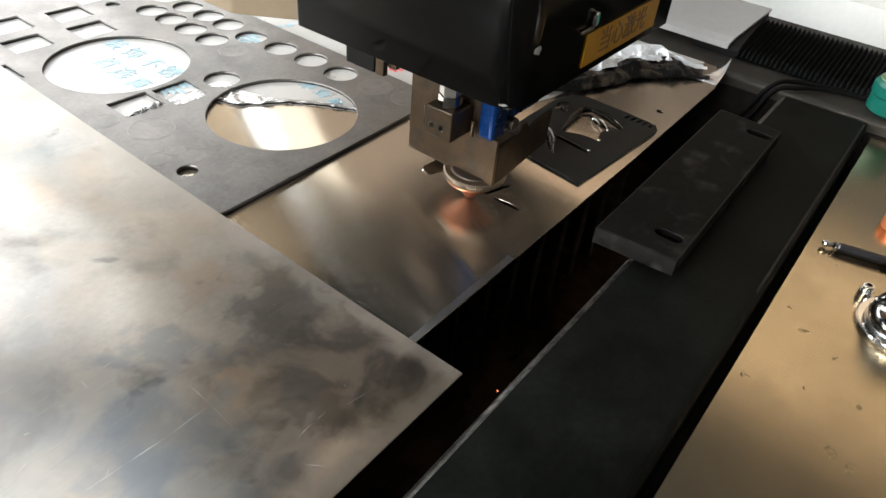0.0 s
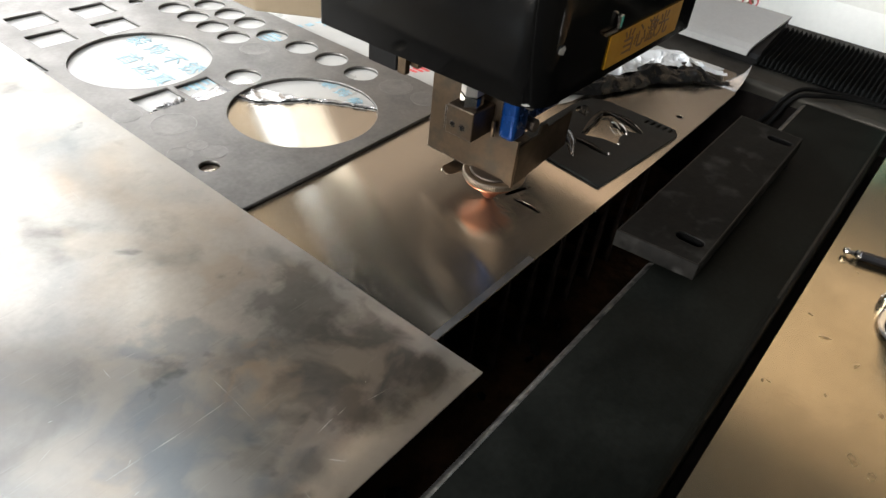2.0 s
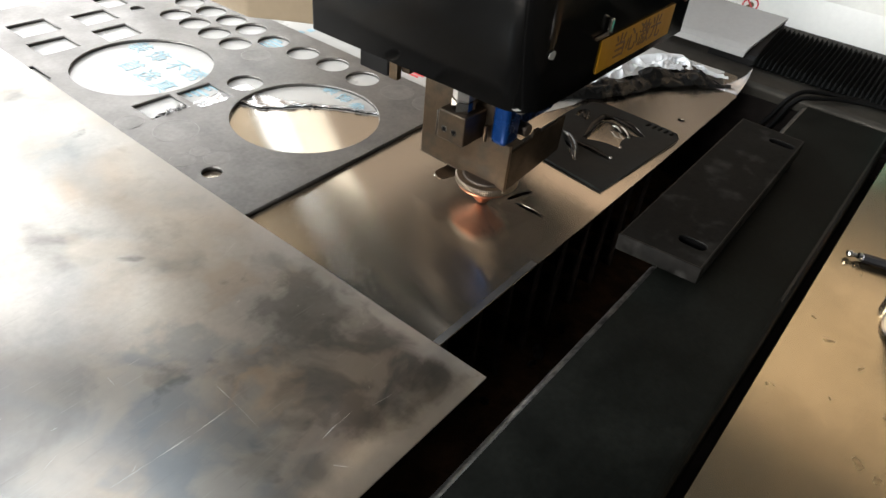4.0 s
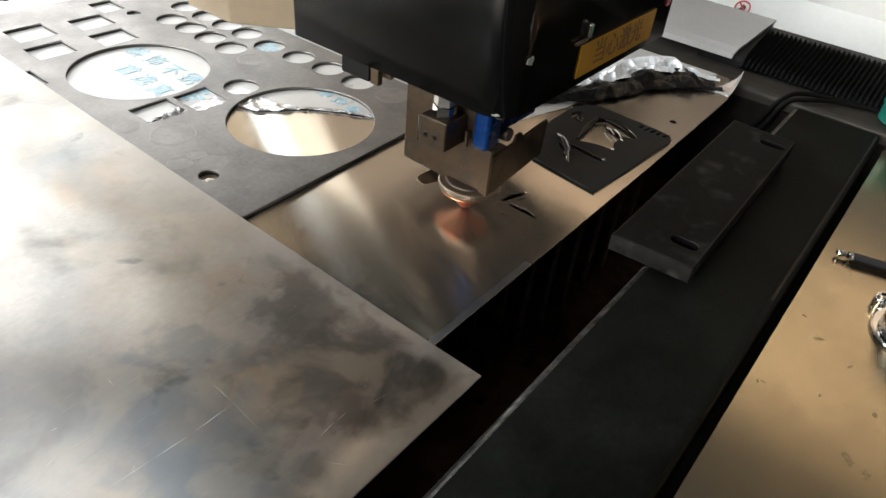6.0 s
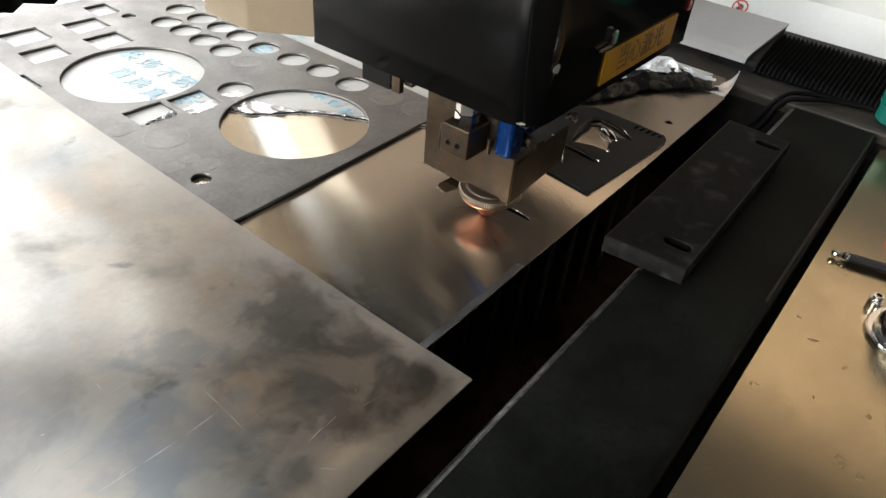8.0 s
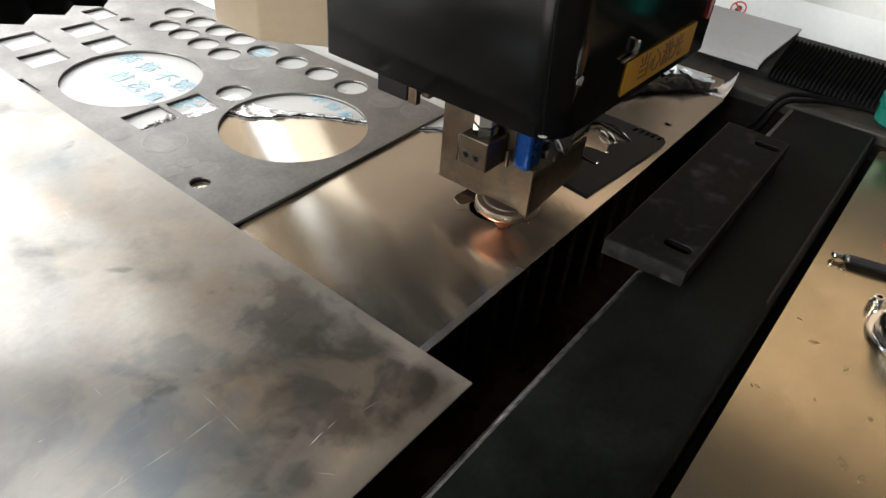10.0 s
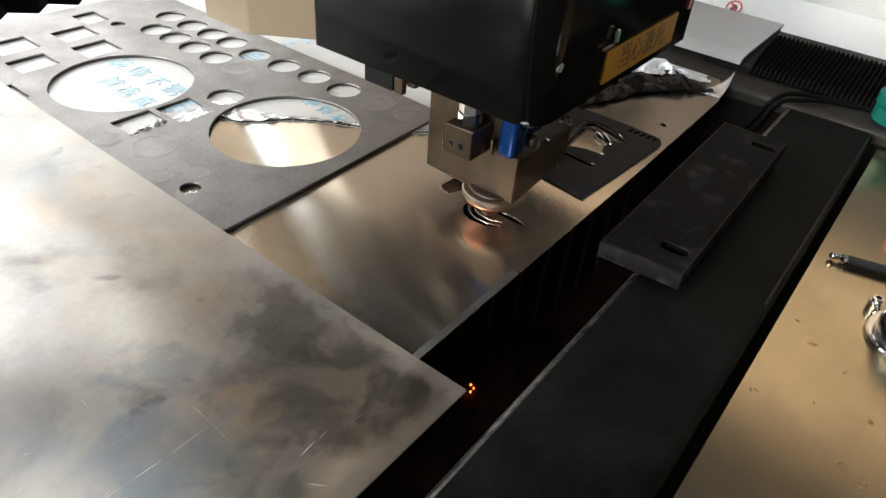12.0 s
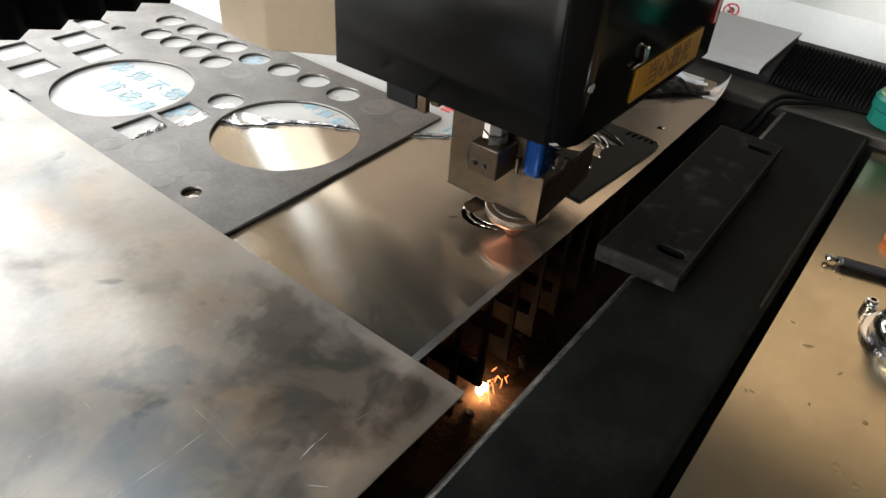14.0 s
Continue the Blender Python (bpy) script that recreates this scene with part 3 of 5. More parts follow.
def hole_plate():
    """Dark steel plate with cut-out circles and rectangles, lying on the film."""
    holes = [circle(0.1298, 0.2645, 0.0660, 96), circle(0.0835, 0.4440, 0.0655, 96), circle(0.0143, 0.2428, 0.0082, 32)]
    for x, y in ((0.2235, 0.2855), (0.2245, 0.3285), (0.221, 0.3695), (0.2175, 0.412), (0.1322, 0.3515), (0.222, 0.455), (0.1835, 0.433), (0.2215, 0.489), (0.1845, 0.470), (0.2210, 0.525), (0.1855, 0.506), (0.2205, 0.565), (0.1845, 0.540)):
        holes.append(circle(x, y, 0.0168, 40))
    holes.append(circle(0.163, 0.581, 0.008, 24))
    holes += [rect(0.029, 0.067, 0.344, 0.377), rect(0.0715, 0.107, 0.3345, 0.374), rect(0.095, 0.133, 0.566, 0.601), rect(0.026, 0.0645, 0.521, 0.556), rect(0.138, 0.165, 0.60, 0.635), rect(-0.03, 0.008, 0.470, 0.506), rect(0.032, 0.072, 0.573, 0.612), rect(0.090, 0.128, 0.514, 0.550)]
    plate = thing("hole_plate", "dark steel plate with round and rectangular cut-outs on the sheet", "steel plate", (0.1, 0.4, 0.0008))
    outer = [(-0.03, 0.1808), (0.10, 0.1820), (0.2545, 0.1848), (0.2565, 0.24), (0.2575, 0.66), (-0.06, 0.66)]
    part("plate", flat(outer, holes, 0.0008, 0.0040), DARKPLATE, plate, at=(0.1, 0.4, 0.0008)).location = (0, 0, 0)
    rng = random.Random(3)
    # heat rings and faint discs left by other cuts
    for x, y, r in ((0.0321, 0.3153, 0.0190), (0.0126, 0.3520, 0.0120), (0.0257, 0.2736, 0.0080), (0.0085, 0.2722, 0.0100), (0.2270, 0.2420, 0.0165), (0.2300, 0.2060, 0.0150), (0.0296, 0.2571, 0.0105), (0.1804, 0.3955, 0.0150)):
        part("heat_disc", flat(circle(x, y, r * 0.92, 40, 0.015), [], 0.0040, 0.00406), HEATDISC, plate, "faint paler disc").location = (-0.1, -0.4, -0.0008)
        own = flat(circle(x, y, r, 40), [circle(x, y, r * 0.955, 40)], 0.0040, 0.00412)
        part("heat_ring", own, HEATRING, plate, "faint heat ring").location = (-0.1, -0.4, -0.0008)
    own = bmesh.new()
    for x, y, s in ((0.0585, 0.3475, 0.0075), (0.048, 0.3475, 0.006)):
        for i in range(12):
            m = Matrix.Translation((x + rng.uniform(-s, s), y + rng.uniform(-s, s) * 0.5, 0.0022 + rng.uniform(0, 0.002))) @ Euler((rng.uniform(0, 3), rng.uniform(0, 3), rng.uniform(0, 3))).to_matrix().to_4x4() @ Matrix.Diagonal((s * 0.45, s * 0.22, s * 0.08, 1))
            bmesh.ops.create_icosphere(own, subdivisions=1, radius=1, matrix=m)
    o = part("film_scrap", own, FOIL)
    tagged(o, "small crumpled silver film scraps in a cut-out", "film scrap")


HEATDISC = mat("heat_haze", (0.185, 0.179, 0.171), 0.46, 0.8, 0.10, 260, 0, 0.06, (0.145, 0.140, 0.134), 0.9, 40)
HEATRING = mat("heat_tint", (0.215, 0.208, 0.20), 0.5, 0.6, 0.15, 200, 0.1, 0.05, (0.20, 0.195, 0.19), 0.6, 60)


def rise(y):
    """How far the plate is lifted where it lies over the plate below."""
    u = min(1, max(0, (y - 0.0) / 0.16))
    return 0.0036 * u * u * (3 - 2 * u)


def big_plate():
    p = thing("cover_plate", "large scuffed grey steel plate with scratches and smudges", "steel plate", (-0.3, 0.2, 0.0008))
    own = bmesh.new()
    edge = [(-0.0049, -0.0360), (-0.0047, 0.0), (-0.0048, 0.04), (-0.0049, 0.08), (-0.0050, 0.12), (-0.0050, 0.1724), (-0.0020, 0.331), (0.0011, 0.461), (0.0045, 0.62)]
    rows = []
    for x, y in edge:
        rows.append([own.verts.new((x + (-0.75 - x) * k / 4, y + (0.0025 * k / 4 if y < 0 else 0), 0.0022 + rise(y))) for k in range(5)])
    for a, b in zip(rows, rows[1:]):
        for k in range(4):
            own.faces.new((a[k], b[k], b[k + 1], a[k + 1]))
    bmesh.ops.recalc_face_normals(own, faces=own.faces)
    if own.faces[:][0].normal.z < 0:
        bmesh.ops.reverse_faces(own, faces=own.faces)
    o = part("plate", own, BIGPLATE, p, smooth=True)
    sol = o.modifiers.new("thickness", "SOLIDIFY")
    sol.thickness, sol.offset = 0.0014, -1
    rng = random.Random(12)
    # single scratches and bright scuffs
    own = bmesh.new()
    for i in range(30):
        x, y = rng.uniform(-0.24, -0.01), rng.uniform(-0.03, 0.30)
        l, a = rng.uniform(0.003, 0.013) * rng.random(), rng.choice((0.05, 0.1, 1.35, 1.5, 0.5)) + rng.uniform(-0.1, 0.1)
        d, nr = Vector((math.cos(a), math.sin(a), 0)), Vector((-math.sin(a), math.cos(a), 0))
        w = rng.uniform(0.00008, 0.0003)
        c = Vector((x, y, 0.00228 + rise(y)))
        q = [own.verts.new(c + d * l * s + nr * w * k) for s, k in ((-1, 0), (0, -1), (1, 0), (0, 1))]
        own.faces.new(q)
    for x0, y0, x1, y1, w in ((-0.1821, 0.0522, -0.1602, 0.0510, 0.00030), (-0.1602, 0.0510, -0.1397, 0.0498, 0.00040), (-0.1397, 0.0498, -0.1139, 0.0501, 0.00028), (-0.1552, 0.0174, -0.1364, 0.0179, 0.00025), (-0.0973, 0.0011, -0.0847, 0.0025, 0.00045),
                              (-0.1048, -0.0125, -0.0984, -0.0220, 0.00038), (-0.0835, 0.0019, -0.0746, 0.0025, 0.00022), (-0.0660, -0.0024, -0.0496, -0.0055, 0.00020), (-0.1078, 0.1898, -0.0990, 0.1928, 0.0008), (-0.0990, 0.1928, -0.0972, 0.1955, 0.0006),
                              (-0.1839, 0.1004, -0.1809, 0.0998, 0.0004), (-0.1374, 0.1114, -0.1284, 0.1112, 0.00022), (-0.1609, 0.0283, -0.1203, 0.0266, 0.00016), (-0.1203, 0.0266, -0.1021, 0.0188, 0.00016), (-0.1119, 0.0690, -0.1123, 0.0521, 0.00028), (-0.1123, 0.0521, -0.1140, 0.0283, 0.00016),
                              (-0.1979, 0.0820, -0.1886, 0.0858, 0.00022), (-0.0650, 0.1104, -0.0620, 0.1106, 0.0007), (-0.0410, 0.0827, -0.0398, 0.0827, 0.0005), (-0.0352, 0.0665, -0.0345, 0.0663, 0.0004), (-0.0235, 0.0440, -0.0228, 0.0432, 0.0005), (-0.0563, 0.0075, -0.0556, 0.0070, 0.0005), (-0.0784, 0.0130, -0.0777, 0.0126, 0.0005), (-0.1447, 0.1906, -0.1438, 0.1902, 0.0007)):
        d = Vector((x1 - x0, y1 - y0, 0))
        nr = Vector((-d.y, d.x, 0)).normalized() * w * 0.62
        a, b = Vector((x0, y0, 0.0023 + rise(y0))), Vector((x1, y1, 0.0023 + rise(y1)))
        own.faces.new([own.verts.new(v) for v in (a - nr * 0.3, (a + b) / 2 - nr, b, (a + b) / 2 + nr)])
    bmesh.ops.recalc_face_normals(own, faces=own.faces)
    o = part("scratch", own, EDGEM, p, "bright scratches")
    o.location = (0.3, -0.2, -0.0008)
    tagged(o, kind="stuff")


def smudged():
    """Scuffed steel: cloudy dark smudges, drawn-out wear lines and a paler rubbed border."""
    m = mat("scuffed_steel", (0.54, 0.525, 0.495), 0.46, 1, 0.05, 260, 0, 0.06, (0.40, 0.39, 0.375), 0.8, 11)
    nt = m.node_tree
    N, L = nt.nodes, nt.links
    bs = N["Principled BSDF"]
    tc = N.new("ShaderNodeTexCoord")

    def nz(scale, detail, warp=0.0, stretch=None, turn=0.0):
        t = N.new("ShaderNodeTexNoise")
        t.inputs["Scale"].default_value, t.inputs["Detail"].default_value, t.inputs["Distortion"].default_value = scale, detail, warp
        if stretch:
            mp = N.new("ShaderNodeMapping")
            mp.inputs["Scale"].default_value, mp.inputs["Rotation"].default_value = stretch, (0, 0, turn)
            L.new(tc.outputs["Object"], mp.inputs[0])
            L.new(mp.outputs[0], t.inputs["Vector"])
        else:
            L.new(tc.outputs["Object"], t.inputs["Vector"])
        return t.outputs["Fac"]

    def ramp(src, a, b, top=1.0, low=0.0):
        r = N.new("ShaderNodeMapRange")
        r.inputs["From Min"].default_value, r.inputs["From Max"].default_value = a, b
        r.inputs["To Min"].default_value, r.inputs["To Max"].default_value = low, top
        L.new(src, r.inputs["Value"])
        return r.outputs[0]

    def maths(op, a, b):
        n = N.new("ShaderNodeMath")
        n.operation = op
        for k, v in enumerate((a, b)):
            if isinstance(v, (int, float)):
                n.inputs[k].default_value = v
            else:
                L.new(v, n.inputs[k])
        return n.outputs[0]

    def over(colour, fac):
        mx = N.new("ShaderNodeMix")
        mx.data_type = "RGBA"
        mx.inputs[7].default_value = (*colour, 1)
        L.new(bs.inputs["Base Color"].links[0].from_socket, mx.inputs[6])
        L.new(fac, mx.inputs[0])
        L.new(mx.outputs[2], bs.inputs["Base Color"])

    xyz = N.new("ShaderNodeSeparateXYZ")
    L.new(tc.outputs["Object"], xyz.inputs[0])
    # darker towards the free corner: grease, and a dark reflection put into the colour
    near = maths("MULTIPLY", ramp(xyz.outputs[0], -0.17, -0.02), ramp(xyz.outputs[1], 0.15, 0.03))
    grease_reflection = maths("ADD", nz(15, 7, 0.35), maths("MULTIPLY", near, 0.27))
    over((0.12, 0.12, 0.115), ramp(grease_reflection, 0.56, 0.74, 0.80))
    over((0.46, 0.36, 0.26), ramp(nz(7, 5, 0.6), 0.48, 0.62, 0.60))
    over((0.25, 0.28, 0.31), ramp(nz(6, 6, 0.5), 0.50, 0.62, 0.55))
    # old oil stains, each with its own ragged outline
    ragged = maths("ADD", maths("MULTIPLY", nz(24, 12, 0.3), 0.62), maths("MULTIPLY", nz(75, 10, 0.2), 0.38))
    for sx, sy, ax, ay, tone, strength, edge in ((-0.064, 0.020, 0.040, 0.030, (0.115, 0.12, 0.12), 0.46, 0.30), (-0.034, 0.082, 0.032, 0.030, (0.13, 0.13, 0.125), 0.55, 0.40), (-0.094, 0.050, 0.022, 0.021, (0.50, 0.38, 0.27), 0.60, 0.35),
                                                 (-0.118, 0.086, 0.026, 0.034, (0.25, 0.29, 0.33), 0.50, 0.45), (-0.112, -0.012, 0.008, 0.010, (0.10, 0.105, 0.105), 0.45, 0.9), (-0.150, 0.020, 0.040, 0.032, (0.26, 0.30, 0.33), 0.45, 0.50), (-0.055, 0.128, 0.022, 0.018, (0.46, 0.37, 0.28), 0.45, 0.5)):
        u = maths("DIVIDE", maths("SUBTRACT", xyz.outputs[0], sx), ax)
        v = maths("DIVIDE", maths("SUBTRACT", xyz.outputs[1], sy), ay)
        far = maths("SQRT", maths("ADD", maths("MULTIPLY", u, u), maths("MULTIPLY", v, v)), 0)
        over(tone, ramp(maths("ADD", far, maths("MULTIPLY", maths("SUBTRACT", ragged, 0.5), 4.6)), 1.0 + edge / 2, 1.0 - edge / 2, strength))
    # wiped patches with hard borders, dark ones thickest where that reflection is painted
    over((0.12, 0.125, 0.125), ramp(maths("ADD", nz(19, 9, 0.3), maths("MULTIPLY", near, 0.20)), 0.655, 0.705, 0.60))
    over((0.52, 0.47, 0.40), ramp(nz(17, 10, 0.4), 0.55, 0.62, 0.45))
    # long drawn wear lines
    over((0.60, 0.59, 0.57), ramp(nz(42, 4, 0, (1, 30, 1), 0.1), 0.63, 0.74, 0.22))
    over((0.16, 0.155, 0.15), ramp(nz(34, 4, 0, (1, 26, 1), -0.06), 0.64, 0.74, 0.18))
    # rubbed border
    d = maths("MINIMUM", maths("SUBTRACT", -0.004, xyz.outputs[0]), maths("ADD", xyz.outputs[1], 0.0355))
    rub = maths("SUBTRACT", maths("MULTIPLY", nz(45, 5, 0.8), 0.040), d)
    over((0.55, 0.53, 0.50), ramp(rub, 0.004, 0.013, 0.60))
    ro = bs.inputs["Roughness"].links[0].from_socket
    L.new(maths("ADD", ro, ramp(rub, 0.006, 0.014, 0.12)), bs.inputs["Roughness"])
    return m


BIGPLATE = smudged()


def cut_piece():
    """Dark finished piece with decorative cuts, lying on the sheet."""
    p = thing("cut_piece", "dark steel cut-out piece with decorative slots on the sheet", "steel piece", (0.28, 0.05, 0.0005))
    outer = [(0.2215, 0.0135), (0.345, 0.0045), (0.356, 0.0045), (0.3655, 0.015), (0.3675, 0.040), (0.3690, 0.085), (0.362, 0.100), (0.335, 0.106), (0.236, 0.106), (0.229, 0.064)]
    window = [(0.2888, 0.0668), (0.3178, 0.0715), (0.3402, 0.0765), (0.3507, 0.0695), (0.3436, 0.0484), (0.3357, 0.0306), (0.3315, 0.0290), (0.3270, 0.0400), (0.3193, 0.0410), (0.3093, 0.0407), (0.2967, 0.0361), (0.2957, 0.0510)]
    slot = [(0.3218, 0.0838), (0.3317, 0.0852), (0.3437, 0.0965), (0.3360, 0.1005), (0.3231, 0.0975), (0.3245, 0.0917)]
    holes = [window, slot, slit([(0.2755, 0.0715), (0.2762, 0.0600), (0.2735, 0.0465), (0.2715, 0.0325)], 0.0062), slit([(0.2480, 0.0545), (0.2560, 0.0610), (0.2650, 0.0690), (0.2720, 0.0775)], 0.0050)]
    for i in range(5):
        y = 0.040 - 0.0062 * i
        holes.append([(0.3555, y), (0.3645, y - 0.002), (0.3645, y - 0.0055), (0.3555, y - 0.0035)])
    part("piece", flat(outer, holes, 0.0005, 0.0026), PIECE, p).location = (-0.28, -0.05, -0.0005)

    def petal(name, pts, w, lift, m, lab):
        """A raised strip on the piece along a line of points."""
        own = bmesh.new()
        n = 24
        rows = []
        P = [Vector((*q, 0)) for q in pts]
        for i in range(n + 1):
            u = i / n * (len(P) - 1)
            k = min(int(u), len(P) - 2)
            c, d = P[k].lerp(P[k + 1], u - k), (P[k + 1] - P[k]).normalized()
            nr, f = Vector((-d.y, d.x, 0)), math.sin(math.pi * (0.06 + 0.90 * i / n))
            rows.append([own.verts.new(c + nr * w * f * (q - 0.5) + Vector((0, 0, 0.0028 + lift * f * (0.35 + 0.65 * abs(2 * q - 1))))) for q in (0, 0.25, 0.5, 0.75, 1)])
        for a, b in zip(rows, rows[1:]):
            for j in range(4):
                own.faces.new((a[j], a[j + 1], b[j + 1], b[j]))
        o = part(name, own, m, p, lab, smooth=True)
        o.location = (-0.28, -0.05, -0.0005)
        o.modifiers.new("thickness", "SOLIDIFY").thickness = 0.0005

    dark = "glossy black strip, bent up and filling the dark slots"
    petal("black_strip", [(0.289, 0.0690), (0.3173, 0.0738), (0.3402, 0.0755), (0.3475, 0.0660)], 0.0062, 0.0022, BLACKPAINT, dark)
    petal("black_strip", [(0.3455, 0.0690), (0.3400, 0.0520), (0.3330, 0.0300)], 0.0085, 0.0034, BLACKPAINT, dark)
    # the next two black strips fill slots in place of the shade inside
    petal("black_strip", [(0.2765, 0.0720), (0.2752, 0.0520), (0.2722, 0.0330)], 0.0048, 0.0010, BLACKPAINT, dark)
    petal("black_strip", [(0.323, 0.087), (0.334, 0.092), (0.339, 0.098)], 0.0080, 0.0020, BLACKPAINT, dark)
    petal("black_strip", [(0.2843, 0.0880), (0.2760, 0.0765), (0.2650, 0.0655), (0.2470, 0.0540)], 0.0065, 0.0050, BLACKPAINT, dark)
    for a, b in (((0.3305, 0.0600), (0.3235, 0.0480)), ((0.3335, 0.0540), (0.3225, 0.0400)), ((0.2835, 0.0870), (0.2745, 0.0740)), ((0.2640, 0.0640), (0.2470, 0.0535)), ((0.3430, 0.0500), (0.3340, 0.0300))):
        petal("bright_rim", [a, b], 0.0006, 0.0026, NICKEL, "bright bare rim of a strip")
    for x, y, r in ((0.2740, 0.0326, 0.0016), (0.3203, 0.0386, 0.0015), (0.2974, 0.0354, 0.0014), (0.3299, 0.0585, 0.0013), (0.2538, 0.0584, 0.0010)):
        own = bmesh.new()
        bmesh.ops.create_icosphere(own, subdivisions=2, radius=r, matrix=Matrix.Translation((x, y, 0.0026)))
        part("weld_bead", own, CHROME, p, "bright melted bead", smooth=True).location = (-0.28, -0.05, -0.0005)


def clamp_bar():
    b = thing("clamp_bar", "worn black steel bar with two bolt slots on the side beam", "steel bar", (0.28, -0.064, -0.004))
    own = bmesh.new()
    s1 = [(0.1850 + p[0], -0.0765 + p[1]) for p in rounded(-0.0052, 0.0052, -0.0105, 0.0105, [0.0051] * 4)]
    s2 = [(0.3900 + p[0], -0.0755 + p[1]) for p in rounded(-0.0052, 0.0052, -0.0115, 0.0115, [0.0051] * 4)]
    outer = [(0.1560, -0.0330), (0.1605, -0.0932), (0.4110, -0.0900), (0.4130, -0.0312)]
    own = flat(outer, [s1, s2], 0.0045, 0.018)
    o = part("bar", own, BARSTEEL, b)
    o.location = (-0.28, 0.064, 0.004)
    bv = o.modifiers.new("edge", "BEVEL")
    bv.width, bv.segments, bv.limit_method = 0.0009, 2, "ANGLE"
    # paler strip along each top edge, drawn for the bevel's highlight
    for (x0, y0), (x1, y1) in zip(outer, outer[1:] + outer[:1]):
        e = Vector((x1 - x0, y1 - y0, 0)).normalized()
        inn = Vector((e.y, -e.x, 0))
        if inn.dot(Vector((0.28 - x0, -0.064 - y0, 0))) < 0:
            inn = -inn
        a, c = Vector((x0, y0, 0)) + inn * 0.0008 + e * 0.001, Vector((x1, y1, 0)) + inn * 0.0008 - e * 0.001
        q = [(v.x, v.y) for v in (a, c, c + inn * 0.0005, a + inn * 0.0005)]
        part("bevel_highlight", flat(q, [], 0.0176, 0.01808), LEDGE, b, "thin paler strip for the bevel highlight").location = (-0.28, 0.064, 0.004)
    for s, h in ((s1, 0.0105), (s2, 0.0115)):
        cx, cy = sum(p[0] for p in s) / len(s), sum(p[1] for p in s) / len(s)
        # near-black ring inside each slot draws the shade of the recess
        rim = [(cx + (x - cx) * 0.99, cy + (y - cy) * 0.99) for x, y in s]
        bore = [(cx + (x - cx) * 0.9, cy + (y - cy) * 0.95) for x, y in s]
        part("slot_shade", flat(rim, [bore], 0.005, 0.0170), DARKHOLE, b, "near-black lining for the shade inside the slot").location = (-0.28, 0.064, 0.004)
    for x in (0.1850, 0.3900):
        part("spacer", lathe([(0.012, -0.004), (0.012, 0.0045)], (x, -0.0785, 0), seg=24), MATTBLACK, b).location = (-0.28, 0.064, 0.004)
        part("bolt", lathe([(0.0040, 0.004), (0.0042, 0.010), (0.0034, 0.0115), (0.0018, 0.0115)], (x + 0.0004, -0.0775, 0), seg=16), BLACKSTEEL, b).location = (-0.28, 0.064, 0.004)


def side_table():
    t = thing("side_table", "satin tan-grey steel table top with brown stains", "table", (0.2, -0.6, -0.9))
    part("tabletop", box(-0.70, 0.95, -1.30, -0.1538, -0.022, -0.020, 0.0006, 1), TABLEM, t).location = (-0.2, 0.6, 0.9)
    part("base", box(-0.66, 0.92, -1.26, -0.1575, -0.90, -0.022), MATTBLACK, t).location = (-0.2, 0.6, 0.9)
    for x, y, r in ((0.221, -0.166, 0.0012), (0.203, -0.181, 0.0018), (0.132, -0.161, 0.0010), (0.134, -0.164, 0.0008), (0.156, -0.2275, 0.0022), (0.1035, -0.2335, 0.0026), (0.108, -0.222, 0.0030), (0.190, -0.205, 0.0012), (0.30, -0.180, 0.0008), (0.148, -0.196, 0.0010)):
        rng = random.Random(int(1e6 * (x - y)))
        tilt, long = rng.uniform(0, 3.1), rng.uniform(1.2, 2.4)
        pts = []
        for i in range(26):
            a = 2 * math.pi * i / 26
            q = r * (1 + 0.55 * noise.noise(Vector((1.6 * math.cos(a), 1.6 * math.sin(a), 900 * x))))
            u, v = q * long * math.cos(a), q * 0.7 * math.sin(a)
            pts.append((x + u * math.cos(tilt) - v * math.sin(tilt), y + u * math.sin(tilt) + v * math.cos(tilt)))
        part("stain", flat(pts, [], -0.020, -0.01990), STAIN, t, "brown stain").location = (-0.2, 0.6, 0.9)


